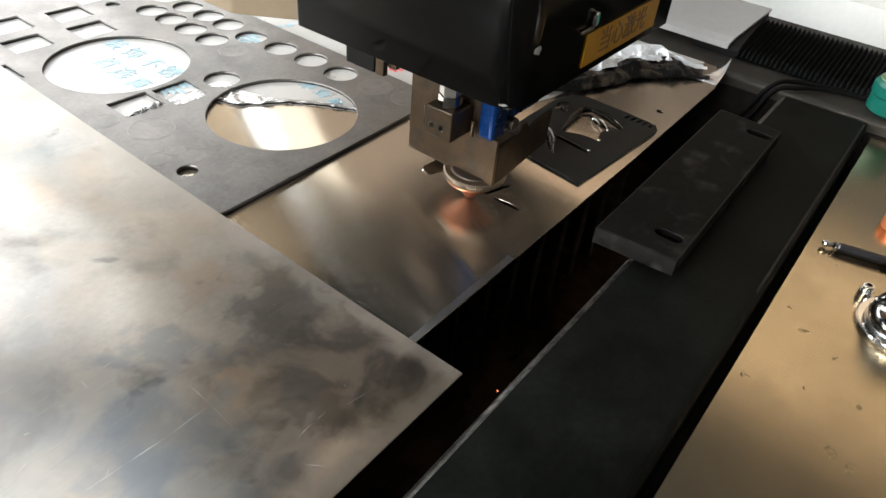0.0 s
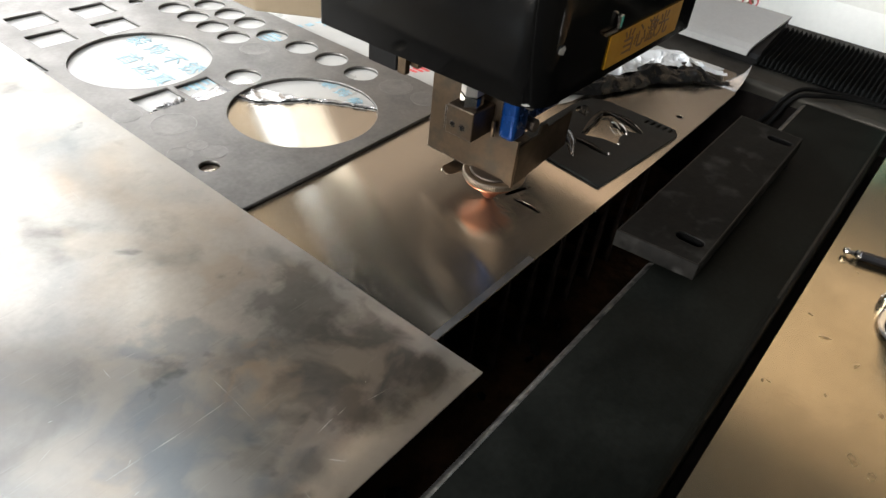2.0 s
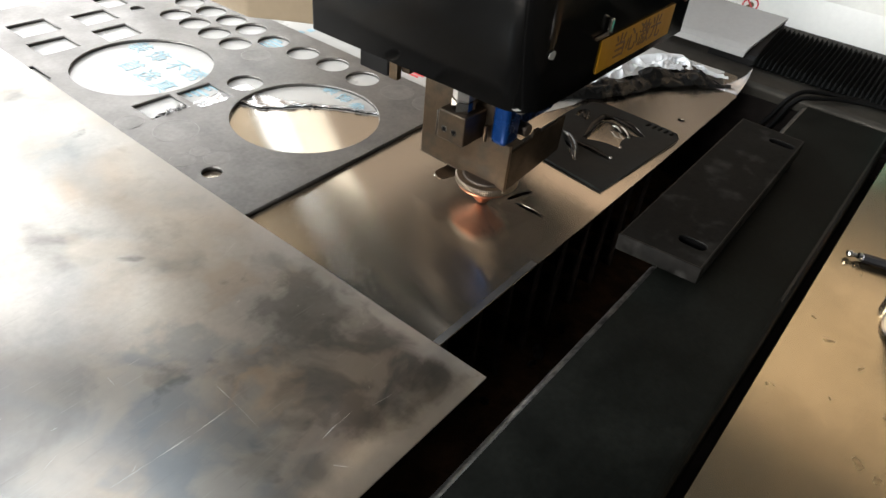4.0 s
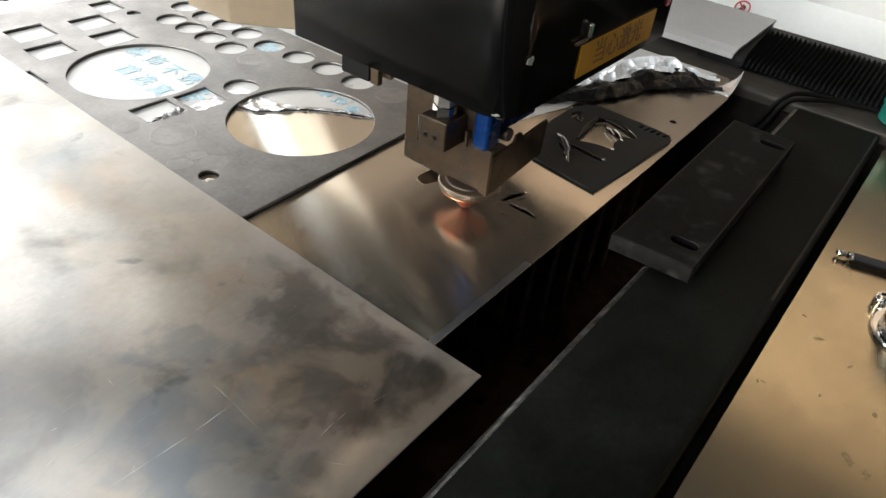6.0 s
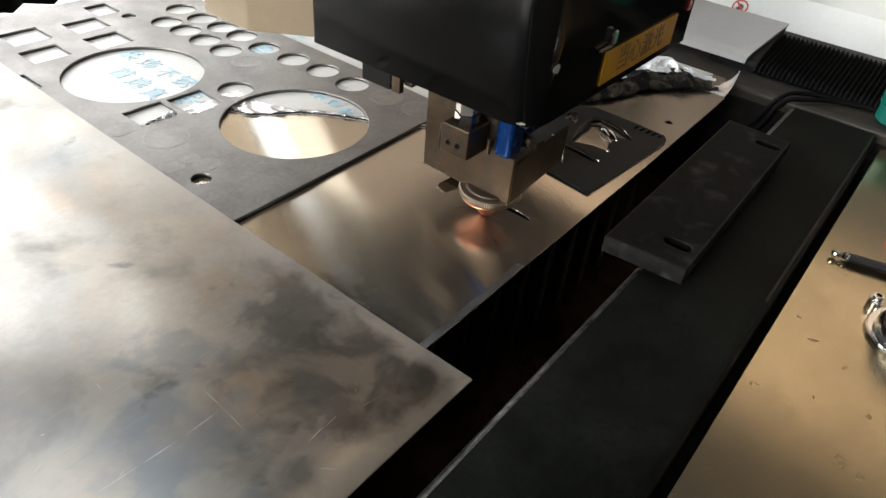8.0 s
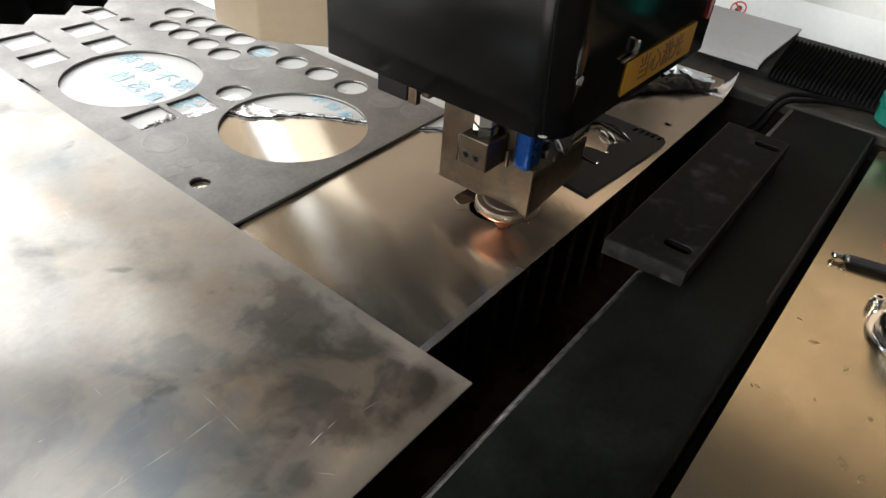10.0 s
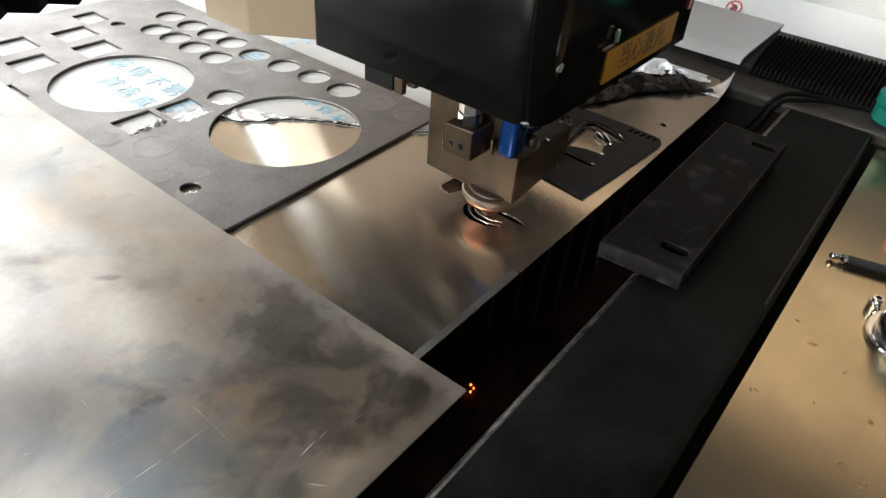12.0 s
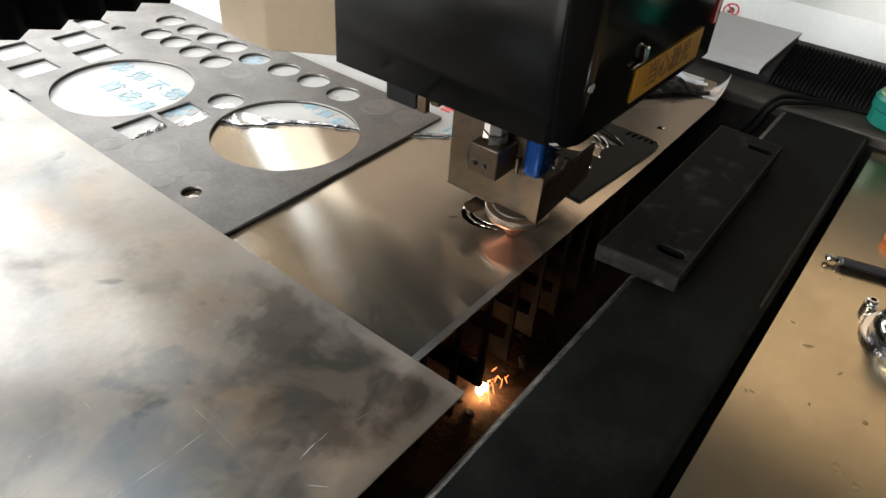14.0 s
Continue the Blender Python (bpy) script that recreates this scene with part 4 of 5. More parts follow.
def tools():
    # ball-end hex key
    k = thing("hex_key", "dark steel ball-end hex key lying on the steel table", "hex key", (0.31, -0.165, -0.020))
    d = Vector((0.012, -0.052, 0)).normalized()
    m = Matrix.Translation((0.3170, -0.1662, -0.0158)) @ d.to_track_quat("Z", "Y").to_matrix().to_4x4()
    own = bmesh.new()
    bmesh.ops.create_icosphere(own, subdivisions=3, radius=0.0032)
    bmesh.ops.transform(own, matrix=m, verts=own.verts)
    part("ball_end", own, CHROME, k, "bright worn ball end", smooth=True).location = (-0.31, 0.165, 0.020)
    own = lathe([(0.0020, 0.002), (0.0020, 0.005), (0.0034, 0.0065), (0.0034, 0.009)], (0, 0, 0), seg=16)
    bmesh.ops.transform(own, matrix=m, verts=own.verts)
    part("neck", own, CHROME, k).location = (-0.31, 0.165, 0.020)
    own = lathe([(0.0033, 0.009), (0.0037, 0.0098), (0.0037, 0.14), (0.0033, 0.1405)], (0, 0, 0), seg=6)
    bmesh.ops.transform(own, matrix=m, verts=own.verts)
    part("shaft", own, mat("oxidised_key", (0.05, 0.05, 0.055), 0.28, 0.9, 0.1, 300), k).location = (-0.31, 0.165, 0.020)
    # domed chrome housing with screw lugs
    c = thing("chrome_fitting", "polished chrome domed fitting with a flange and screw lugs", "machine fitting", (0.245, -0.236, -0.020))
    L0 = (-0.245, 0.236, 0.020)
    cx, cy = 0.2535, -0.2395
    part("flange", lathe([(0.034, -0.020), (0.0352, -0.0192), (0.0352, -0.0172), (0.034, -0.0165), (0.030, -0.0165)], (cx, cy, 0), seg=64), CHROME, c, smooth=False).location = L0
    part("dome", lathe([(0.030, -0.0166), (0.0295, -0.010), (0.0265, -0.0035), (0.0245, -0.002), (0.0235, 0.004), (0.020, 0.010), (0.0185, 0.0105), (0.0170, 0.016), (0.010, 0.018)], (cx, cy, 0), seg=64), CHROME, c, smooth=True).location = L0
    for a in (125, 245, 5):
        x, y = cx + 0.0375 * math.cos(radians(a)), cy + 0.0375 * math.sin(radians(a))
        if a == 125:
            x, y = 0.2760, -0.2055
        lug = part("lug", lathe([(0.0052, -0.020), (0.0052, -0.0145), (0.0046, -0.0138)], (x, y, 0), seg=24), CHROME, c)
        lug.location = L0
        s = part("screw", lathe([(0.0040, -0.0138), (0.0040, -0.0110), (0.0034, -0.0103)], (x, y, 0), seg=20), CHROME, lug)
        part("socket", lathe([(0.0023, -0.0103), (0.0023, -0.0101)], (x, y, 0), seg=6), DARKHOLE, lug)
    # orange cap
    o = part("orange_cap", lathe([(0.012, -0.020), (0.0125, -0.018), (0.0125, -0.010), (0.0105, -0.007), (0.006, -0.006)], (0.392, -0.2075, 0), seg=32), ORANGE, smooth=False)
    tagged(o, "small orange copper cap standing on the steel table", "cap")
    # green tape dispenser-like body
    g = thing("green_container", "dark green plastic round container standing on the cross beam", "container", (0.600, -0.160, -0.004))
    part("body", lathe([(0.022, -0.004), (0.026, -0.001), (0.026, 0.014), (0.0275, 0.016), (0.0275, 0.026), (0.025, 0.030), (0.012, 0.0315)], (0.598, -0.1585, 0), seg=48), GREEN, g, smooth=False).location = (-0.6, 0.16, 0.004)
    part("lid", lathe([(0.0240, 0.0302), (0.0236, 0.0318), (0.0120, 0.0324)], (0.598, -0.1585, 0), seg=48), PALEGREEN, g, "pale yellow-green lid").location = (-0.6, 0.16, 0.004)
    # black hose across the gap between the beams
    cu = bpy.data.curves.new("hose", "CURVE")
    cu.dimensions, cu.bevel_depth, cu.bevel_resolution = "3D", 0.0026, 3
    for P in ([(0.520, -0.010, -0.080), (0.545, -0.036, -0.034), (0.5585, -0.049, -0.0040), (0.570, -0.066, 0.0), (0.588, -0.086, 0.0), (0.600, -0.112, 0.0), (0.607, -0.140, 0.0), (0.625, -0.19, 0.001)],
              [(0.525, 0.004, -0.080), (0.549, -0.026, -0.036), (0.5650, -0.044, -0.0015), (0.588, -0.062, 0.0), (0.597, -0.084, 0.0), (0.607, -0.112, 0.0), (0.616, -0.140, 0.0), (0.634, -0.19, 0.001)]):
        sp = cu.splines.new("BEZIER")
        sp.bezier_points.add(len(P) - 1)
        for bp, co in zip(sp.bezier_points, P):
            bp.co, bp.handle_left_type, bp.handle_right_type = co, "AUTO", "AUTO"
    tmp = new("tmp", cu)
    me = bpy.data.meshes.new_from_object(tmp.evaluated_get(bpy.context.evaluated_depsgraph_get()))
    bpy.data.objects.remove(tmp)
    me.materials.clear()
    me.materials.append(RUBBER)
    tagged(new("rubber_hose", me), "pair of black rubber hoses over the beam end", "hose")


def rear_panel():
    """White enclosure panel behind the bed, with a round prohibition sign, and added reflector boards above it."""
    p = thing("enclosure_panel", "white painted machine enclosure panel with a red prohibition sign", "machine panel", (1.0, 0.0, -0.9))
    L0 = (-1.0, 0.0, 0.9)
    part("panel", profile_x([(0.80, -0.21), (1.0, -0.01), (1.0, 0.06), (1.03, 0.06), (1.03, -0.9), (0.80, -0.9)], -1.6, 2.0, axis="y"), WHITEPAINT, p, "white sloping lower panel")
    def plate(name, pts, m, lab, x=1.0, d=0.03):
        own = flat(pts, [], 0, d)
        for v in own.verts:
            v.co = (x + v.co.z, v.co.x, v.co.y)
        bmesh.ops.recalc_face_normals(own, faces=own.faces)
        part(name, own, m, p, lab)

    # unseen boards, toned and cut to shape the reflections in sheet and table
    part("upper_reflector", box(1.0, 1.03, 0.034, 0.50, 0.404, 0.80, 0.004), TANREFLECT, p, "unseen tan board reflected in the sheet")
    part("middle_reflector", box(1.0, 1.03, 0.034, 0.50, 0.064, 0.40, 0.004), BROWNREFLECT, p, "unseen brown board reflected in the sheet")
    part("upper_reflector", box(1.0, 1.03, -1.6, 0.03, 0.374, 0.80, 0.004), PALECREAM, p, "unseen pale cream board reflected in the table")
    part("dark_reflector_strip", box(1.0, 1.03, -1.6, 0.03, 0.064, 0.37, 0.004), BACKWALL, p, "unseen dark grey board reflected in the table")
    plate("tall_reflector", [(0.504, 0.064), (1.39, 0.064), (1.365, 0.20), (1.29, 0.47), (1.108, 0.78), (0.72, 1.10), (0.504, 1.10)], BROWNREFLECT, "unseen brown board with a raked edge, reflected in the sheet")
    plate("pale_reflector", [(1.394, 0.064), (1.62, 0.064), (1.58, 0.20), (1.516, 0.47), (1.367, 0.78), (1.22, 0.95), (0.93, 0.95), (1.112, 0.78), (1.294, 0.47), (1.369, 0.20)], PALEREFLECT, "unseen pale grey board reflected in the sheet")
    plate("grey_reflector", [(0.92, 0.954), (1.215, 0.954), (1.09, 1.10), (0.73, 1.10)], GREYREFLECT, "unseen grey board reflected in the sheet")
    plate("tall_reflector", [(1.764, 0.064), (2.0, 0.064), (2.0, 1.0), (1.40, 1.0), (1.557, 0.78), (1.688, 0.47), (1.745, 0.20)], CREAM, "unseen cream board reflected in the sheet")
    y, z = SIGN
    def ring(r0, r1):
        return flat(circle(0, 0, r1, 40), [circle(0, 0, r0, 40)], 0, 0.0006)
    turn = Matrix.Translation((z + 1.0095, y, z + 0.0005)) @ Matrix.Rotation(radians(-90), 4, "Z") @ Matrix.Rotation(radians(45), 4, "X")
    own = ring(0.0105, 0.0128)
    own2 = flat([(-0.009, 0.0072), (-0.0072, 0.009), (0.009, -0.0072), (0.0072, -0.009)], [], 0.0001, 0.0008)
    for o, m, nm in ((own, REDINK, "sign_ring"), (own2, REDINK, "sign_slash")):
        bmesh.ops.transform(o, matrix=turn, verts=o.verts)
        part(nm, o, m, p, "red prohibition sign").location = L0
    own = flat([(-0.006, -0.004), (0.0, -0.006), (0.006, -0.001), (0.004, 0.004), (-0.002, 0.006), (-0.003, 0.0)], [], 0, 0.0004)
    bmesh.ops.transform(own, matrix=turn, verts=own.verts)
    part("sign_symbol", own, INK, p, "dark symbol").location = L0


SIGN = (0.136, -0.0385)


HEAD0 = Vector((0.140, 0.067, 0.0))


def laser_head():
    h = thing("laser_head", "black-covered laser cutting head with a copper nozzle over the sheet", "laser head", HEAD0[:])
    # cover: rounded upright corners, open inside is never seen
    own = flat(rounded(0.105, 0.349, 0.019, 0.213, [0.022, 0.012, 0.012, 0.004]), [], 0.1045, 0.43)
    cov = part("cover", own, BLACKPAINT, h, "glossy black cover with paint chips")
    bv = cov.modifiers.new("edge", "BEVEL")
    bv.width, bv.segments, bv.limit_method = 0.0022, 2, "ANGLE"
    part("base_plate", box(0.112, 0.343, 0.026, 0.208, 0.1018, 0.1046, 0.001, 1), LEDGE, h, "brown-grey base plate under the cover")
    lab = part("warning_label", box(0.188, 0.307, 0.0182, 0.0189, 0.1105, 0.1345, 0.0002, 1), YELLOW, cov, "yellow laser warning label")
    part("label_text", lettering("当心激光", 0.0195, Matrix.Translation((0.247, 0.0180, 0.1225)) @ Matrix.Rotation(radians(90), 4, "X")), INK, cov, "dark label writing")
    part("red_mark", box(0.3265, 0.3325, 0.0182, 0.0189, 0.132, 0.160, 0.0002, 1), DARKRED, cov, "red mark")
    part("latch", box(0.190, 0.195, 0.0155, 0.0188, 0.1395, 0.149, 0.0010), CHROME, cov, "small chrome latch")
    part("latch", box(0.176, 0.192, 0.0165, 0.0188, 0.1375, 0.1395, 0.0005), BRACKET, cov)
    for x, z, s in ((0.0, 0.149, 1.0), (0.0, 0.1065, 0.8)):
        c = Vector((0.1222, 0.0192, 0.1415)) if z > 0.12 else Vector((0.1085, 0.0292, z))
        rng = random.Random(int(z * 1000))
        own = bmesh.new()
        nrm = Vector((-0.22, -0.975, 0)) if z > 0.12 else Vector((-0.83, -0.55, 0))
        side = Vector((nrm.y, -nrm.x, 0))
        pts = []
        for i in range(12):
            a = 2 * math.pi * i / 12
            r = 0.0036 * s * rng.uniform(0.65, 1.15)
            pts.append(own.verts.new(c + nrm * 0.0006 + side * r * math.cos(a) + Vector((0, 0, r * 0.9 * math.sin(a) * (1 if z > 0.12 else 0.35)))))
        own.faces.new(pts)
        bmesh.ops.recalc_face_normals(own, faces=own.faces)
        o = part("paint_chip", own, CHIPM, cov, "grey paint chip")
        o.modifiers.new("thickness", "SOLIDIFY").thickness = 0.0004
    part("grip_slot", box(0.255, 0.315, 0.0180, 0.0192, 0.176, 0.190, 0.0005, 1), MATTBLACK, cov, "dark recessed grip slot")
    # sensor block hung under the cover's far end
    part("limit_block", box(0.106, 0.140, 0.136, 0.163, 0.092, 0.1045, 0.001), MATTBLACK, h, "matt black block")
    part("stay", box(0.107, 0.112, 0.128, 0.1355, 0.0915, 0.1045, 0.0005), BRACKET, h)
    part("stay_plate", box(0.112, 0.135, 0.121, 0.128, 0.097, 0.1045, 0.0005), BRACKET, h)
    # folded bracket: front panel and side panel
    front = [(0.126, 0.0250), (0.049, 0.0228), (0.0455, 0.0230), (0.0455, 0.0615), (0.0625, 0.0615), (0.0625, 0.1045), (0.126, 0.1045)]
    own = bmesh.new()
    a = [own.verts.new((0.1372, y, z)) for y, z in front]
    b = [own.verts.new((0.1402, y, z)) for y, z in front]
    n = len(front)
    for i in range(n):
        own.faces.new((a[i], a[(i + 1) % n], b[(i + 1) % n], b[i]))
    own.faces.new(a)
    own.faces.new(b[::-1])
    bmesh.ops.recalc_face_normals(own, faces=own.faces)
    bmesh.ops.bevel(own, geom=own.edges[:], offset=0.0004, segments=1, affect="EDGES")
    front_panel = part("front_panel", own, BRACKET, h, "brushed steel front panel")
    own = box(0.1366, 0.1374, -0.0404, 0.0404, -0.0003, 0.0003)
    bmesh.ops.transform(own, matrix=Matrix.Translation((0, 0.0857, 0.0240)) @ Matrix.Rotation(math.atan2(0.0021, 0.080), 4, "X"), verts=own.verts)
    part("bright_lower_rim", own, CHROME, front_panel, "bright lower rim")
    own = profile_x([(0.1404, 0.0230), (0.212, 0.0305), (0.2135, 0.0600), (0.196, 0.0590), (0.180, 0.0575), (0.176, 0.0625), (0.170, 0.0625), (0.167, 0.0570), (0.1404, 0.0555)], 0.0455, 0.0480, axis="y")
    bmesh.ops.bevel(own, geom=own.edges[:], offset=0.0004, segments=1, affect="EDGES")
    part("side_panel", own, SIDESHADE, h, "steel side panel with its shade put into a darker brown")
    part("underside", box(0.1404, 0.205, 0.049, 0.124, 0.0265, 0.0285), BRACKET, h)
    # blue adjuster box with a thumb knob
    own = box(0.1335, 0.1520, 0.0485, 0.0618, 0.0600, 0.1045, 0.0035, 3)
    box(0.1500, 0.213, 0.0575, 0.0700, 0.0620, 0.1045, 0.0015, 2, bm=own)
    bl = part("blue_box", own, BLUE, h, "blue anodised adjuster box", smooth=False)
    part("knob", lathe([(0.0044, 0.0), (0.0050, 0.001), (0.0050, 0.0125), (0.0044, 0.0135)], (0.1605, 0.0465, 0.0655), "y", 24, wob=lambda i, r: 0.05 * (i % 2)), COLLAR, bl, "ridged dark steel knob")
    for x in (0.165, 0.186):
        part("screw", lathe([(0.0022, 0.0), (0.0022, 0.0012)], (x, 0.0564, 0.083), "y", 12), CHROME, bl)
    # sensor block with gas fitting
    sb = part("valve_block", box(0.1120, 0.1370, 0.0690, 0.0925, 0.0605, 0.0825, 0.0007, 1), BRACKET, h, "brushed steel valve block")
    for y in (0.0862, 0.0778):
        ring_ = part("screw", lathe([(0.0026, 0.0), (0.0026, 0.0006)], (0.1117, y, 0.0690), "x", 20), CHROME, sb)
        part("bore", lathe([(0.0014, -0.0002), (0.0014, 0.0)], (0.1116, y, 0.0690), "x", 16), DARKHOLE, sb)
    part("edge_trim", box(0.1112, 0.1120, 0.0922, 0.0930, 0.0620, 0.0815), CHROME, sb, "bright edge strip")
    part("pin", lathe([(0.0016, 0.0), (0.0016, 0.012)], (0.133, 0.0655, 0.060), "z", 12), BRACKET, h)
    ft = part("gas_fitting", lathe([(0.0078, 0.0825), (0.0084, 0.0832), (0.0084, 0.0905), (0.0072, 0.0913)], (0.1225, 0.0795, 0), seg=6), CHROME, h, "nickel hex gas fitting")
    part("nut", lathe([(0.0074, 0.0914), (0.0080, 0.0920), (0.0080, 0.1000), (0.0066, 0.1010)], (0.1225, 0.0795, 0), seg=6), NICKEL, ft)
    part("tube", lathe([(0.0042, 0.1005), (0.0042, 0.1045)], (0.1225, 0.0795, 0), seg=20), MATTBLACK, ft)
    # tongue that sticks out below the front panel
    tg = flat([(0.1500, 0.1010), (0.1415, 0.1005), (0.1270, 0.1015), (0.1235, 0.0995), (0.1205, 0.0930), (0.1225, 0.0905), (0.1400, 0.0850), (0.1500, 0.0850)], [], 0.0200, 0.0212)
    part("tongue", tg, BRACKET, h, "thin steel tongue")
    part("tongue_hanger", box(0.1420, 0.1480, 0.088, 0.100, 0.0212, 0.0265), BRACKET, h)
    # nozzle: collar, knurled ring, copper tip
    cx, cy = HEAD0.x, HEAD0.y
    rx, ry = cx + 0.0075, cy + 0.0010
    part("collar", lathe([(0.0190, 0.0200), (0.0180, 0.0212), (0.0165, 0.0216)], (rx, ry, 0.0046), seg=48), COLLAR, h, "dark steel collar", smooth=True)
    part("knurled_ring", lathe([(0.0220, 0.0140), (0.0237, 0.0150), (0.0240, 0.0162), (0.0240, 0.0186), (0.0230, 0.0197), (0.0195, 0.0200)], (rx, ry, 0.0046), seg=180, wob=lambda i, r: 0.010 * (i % 2)), KNURL, h, "knurled steel lock ring")
    nz = part("nozzle", lathe([(0.0012, 0.0012), (0.0034, 0.0012), (0.0046, 0.0020), (0.0085, 0.0072), (0.0135, 0.0130), (0.0190, 0.0160), (0.0203, 0.0170), (0.0203, 0.0182), (0.0180, 0.0183)], (cx + 0.0045, cy + 0.0006, 0.0004), seg=64), COPPER, h, "copper nozzle cone", smooth=True)
    for x, y, z, r in ((0.1226, 0.0985, 0.0208, 0.0009),):
        own = bmesh.new()
        bmesh.ops.create_icosphere(own, subdivisions=2, radius=r, matrix=Matrix.Translation((x, y, z)))
        part("spatter_bead", own, CHROME, h, "bright spatter bead", smooth=True)
    # cream carriage housing behind the cover
    own = flat([(0.0955, 0.330), (0.0955, 0.2756), (0.128, 0.229), (0.150, 0.2135), (0.185, 0.2135), (0.185, 0.330)], [], 0.096, 0.43)
    ch = part("carriage_housing", own, CREAM, h, "cream painted carriage housing")
    bv = ch.modifiers.new("edge", "BEVEL")
    bv.width, bv.segments, bv.limit_method = 0.002, 2, "ANGLE"
    return h


CHIPM = mat("chipped_primer", (0.20, 0.20, 0.19), 0.6)


def gantry():
    g = thing("gantry", "machine gantry with a light grey end cover and black bellows", "gantry", (0.4, 0.36, 0.0))
    own = profile_x([(0.6085, 0.0040), (0.6115, 0.0085), (0.620, 0.0125), (0.700, 0.0318), (0.7005, 0.0346), (0.619, 0.0154), (0.6095, 0.0108), (0.6062, 0.0048)], 0.0135, 0.46, axis="y")
    for v in own.verts:
        if v.co.y < 0.02:
            v.co.y += 0.014 * (0.700 - v.co.x) / 0.094
    part("end_cover", own, GREYPAINT, g, "light grey painted end cover")
    part("end_block", profile_x([(0.6090, -0.0038), (0.6090, 0.0035), (0.6125, 0.0078), (0.621, 0.0115), (0.698, 0.0295), (0.698, -0.0035)], 0.0142, 0.07, axis="y"), MATTBLACK, g, "matt black block under the end cover")
    part("beam", box(-0.75, 0.78, 0.372, 0.45, 0.420, 0.455, 0.004), MATTBLACK, g)
    part("beam_foot", box(0.66, 0.76, 0.38, 0.44, 0.032, 0.420, 0.003), MATTBLACK, g)
    # added out of view so the far sheet reflects something dark
    part("dark_reflector_block", box(0.665, 0.775, 0.175, 0.47, 0.068, 0.214, 0.006), MATTBLACK, g, "unseen matt black block that darkens the sheet's reflection")
    # pleated bellows along the beam
    rng = random.Random(2)
    n = 26
    front, back = [], []
    for i in range(2 * n + 1):
        x = -0.63 + 0.0142 * i
        y = 0.3485 + (0.0 if i % 2 else 0.0145) + 0.0006 * rng.random()
        front.append((x, y))
    back = [(x, y + 0.012) for x, y in front]
    part("beam_bellows", flat(front + back[::-1], [], 0.120, 0.38), PLEATM, g, "black pleated beam bellows")
    return g


def bellows():
    """Way-cover bellows over the far rail: pleats that close up as the gantry comes nearer."""
    th = thing("rail_bellows", "black pleated bellows over the far rail", "bellows", (0.66, -0.21, -0.004))
    pleats = []
    n = 44
    base = None
    for i in range(n):
        if base is None:
            w = 0.0026
            own = bmesh.new()
            sec = [(-w, 0.000), (-w * 0.9, 0.0035), (0, 0.0075), (w * 0.9, 0.0035), (w, 0.0)]
            spine = [(0.607, -0.002), (0.6085, 0.0005), (0.611, 0.0025), (0.700, 0.0150), (0.703, 0.0145)]
            rows = []
            for k, (x, z) in enumerate(spine):
                up = 1.0 if k > 1 else 0.45
                rows.append([own.verts.new((x - (0.004 if k < 2 else 0) * (dz / 0.01), dy, z + dz * up)) for dy, dz in sec])
            for a, b in zip(rows, rows[1:]):
                for j in range(4):
                    own.faces.new((a[j], a[j + 1], b[j + 1], b[j]))
            own.faces.new(rows[0])
            own.faces.new(rows[-1][::-1])
            bmesh.ops.recalc_face_normals(own, faces=own.faces)
            base = part("pleat", own, PLEATM, th)
            o = base
        else:
            o = new("pleat", base.data)
            o.parent = th
        pleats.append(o)
    part("end_frame", box(0.610, 0.708, -0.236, -0.228, -0.004, 0.032, 0.001), MATTBLACK, th)
    return pleats


# head travel from its first place: seconds, along the beam, along the rails (mm)
TRAVEL = [(0, 0.3, 0.4), (0.5, 8.3, -0.4), (1, 23.8, 2.6), (1.5, 1.4, 1.2), (2, -0.5, 1.3), (2.5, 17.0, 7.4), (3, -0.6, 1.4), (3.2, -3.0, 5.0),
          (5.5, -12.9, 7.2), (6, -15.9, 9.9), (6.5, -9.5, 4.5), (7, -8.7, -5.4), (7.5, -9.4, -8.6), (8, -6.8, -10.0), (10.5, -7.6, -28.5), (11, -2.8, -19.8),
          (11.5, 8.3, -18.3), (12, 5.0, -11.0), (12.5, 6.4, -43.0), (13, 3.0, -15.4), (13.5, 0.2, -6.2), (14, 0.8, -36.7)]


def travel(t):
    for a, b in zip(TRAVEL, TRAVEL[1:]):
        if t <= b[0]:
            f = (t - a[0]) / (b[0] - a[0])
            return (a[1] + (b[1] - a[1]) * f) / 1000, (a[2] + (b[2] - a[2]) * f) / 1000
    return TRAVEL[-1][1] / 1000, TRAVEL[-1][2] / 1000


# ---- sparks, embers and the glow of the cut ----
PIT = -0.30   # below the trough floor, where glowing parts are parked out of view


def streak(length, width, material, rng):
    own = bmesh.new()
    n = 5
    rows = []
    for i in range(n):
        u = i / (n - 1)
        w = width * (0.25 + math.sin(math.pi * (0.1 + 0.8 * u)))
        off = Vector((rng.uniform(-1, 1), rng.uniform(-1, 1), 0)) * width * 0.5
        rows.append([own.verts.new(Vector((w * math.cos(a), w * math.sin(a), length * (u - 0.5))) + off) for a in (0, 2.1, 4.2)])
    for a, b in zip(rows, rows[1:]):
        for j in range(3):
            own.faces.new((a[j], a[(j + 1) % 3], b[(j + 1) % 3], b[j]))
    own.faces.new(rows[0][::-1])
    own.faces.new(rows[-1])
    o = part("spark", own, material)
    return tagged(o, "glowing orange streak for the sparks and lit slat edges", "spark", "sparks")


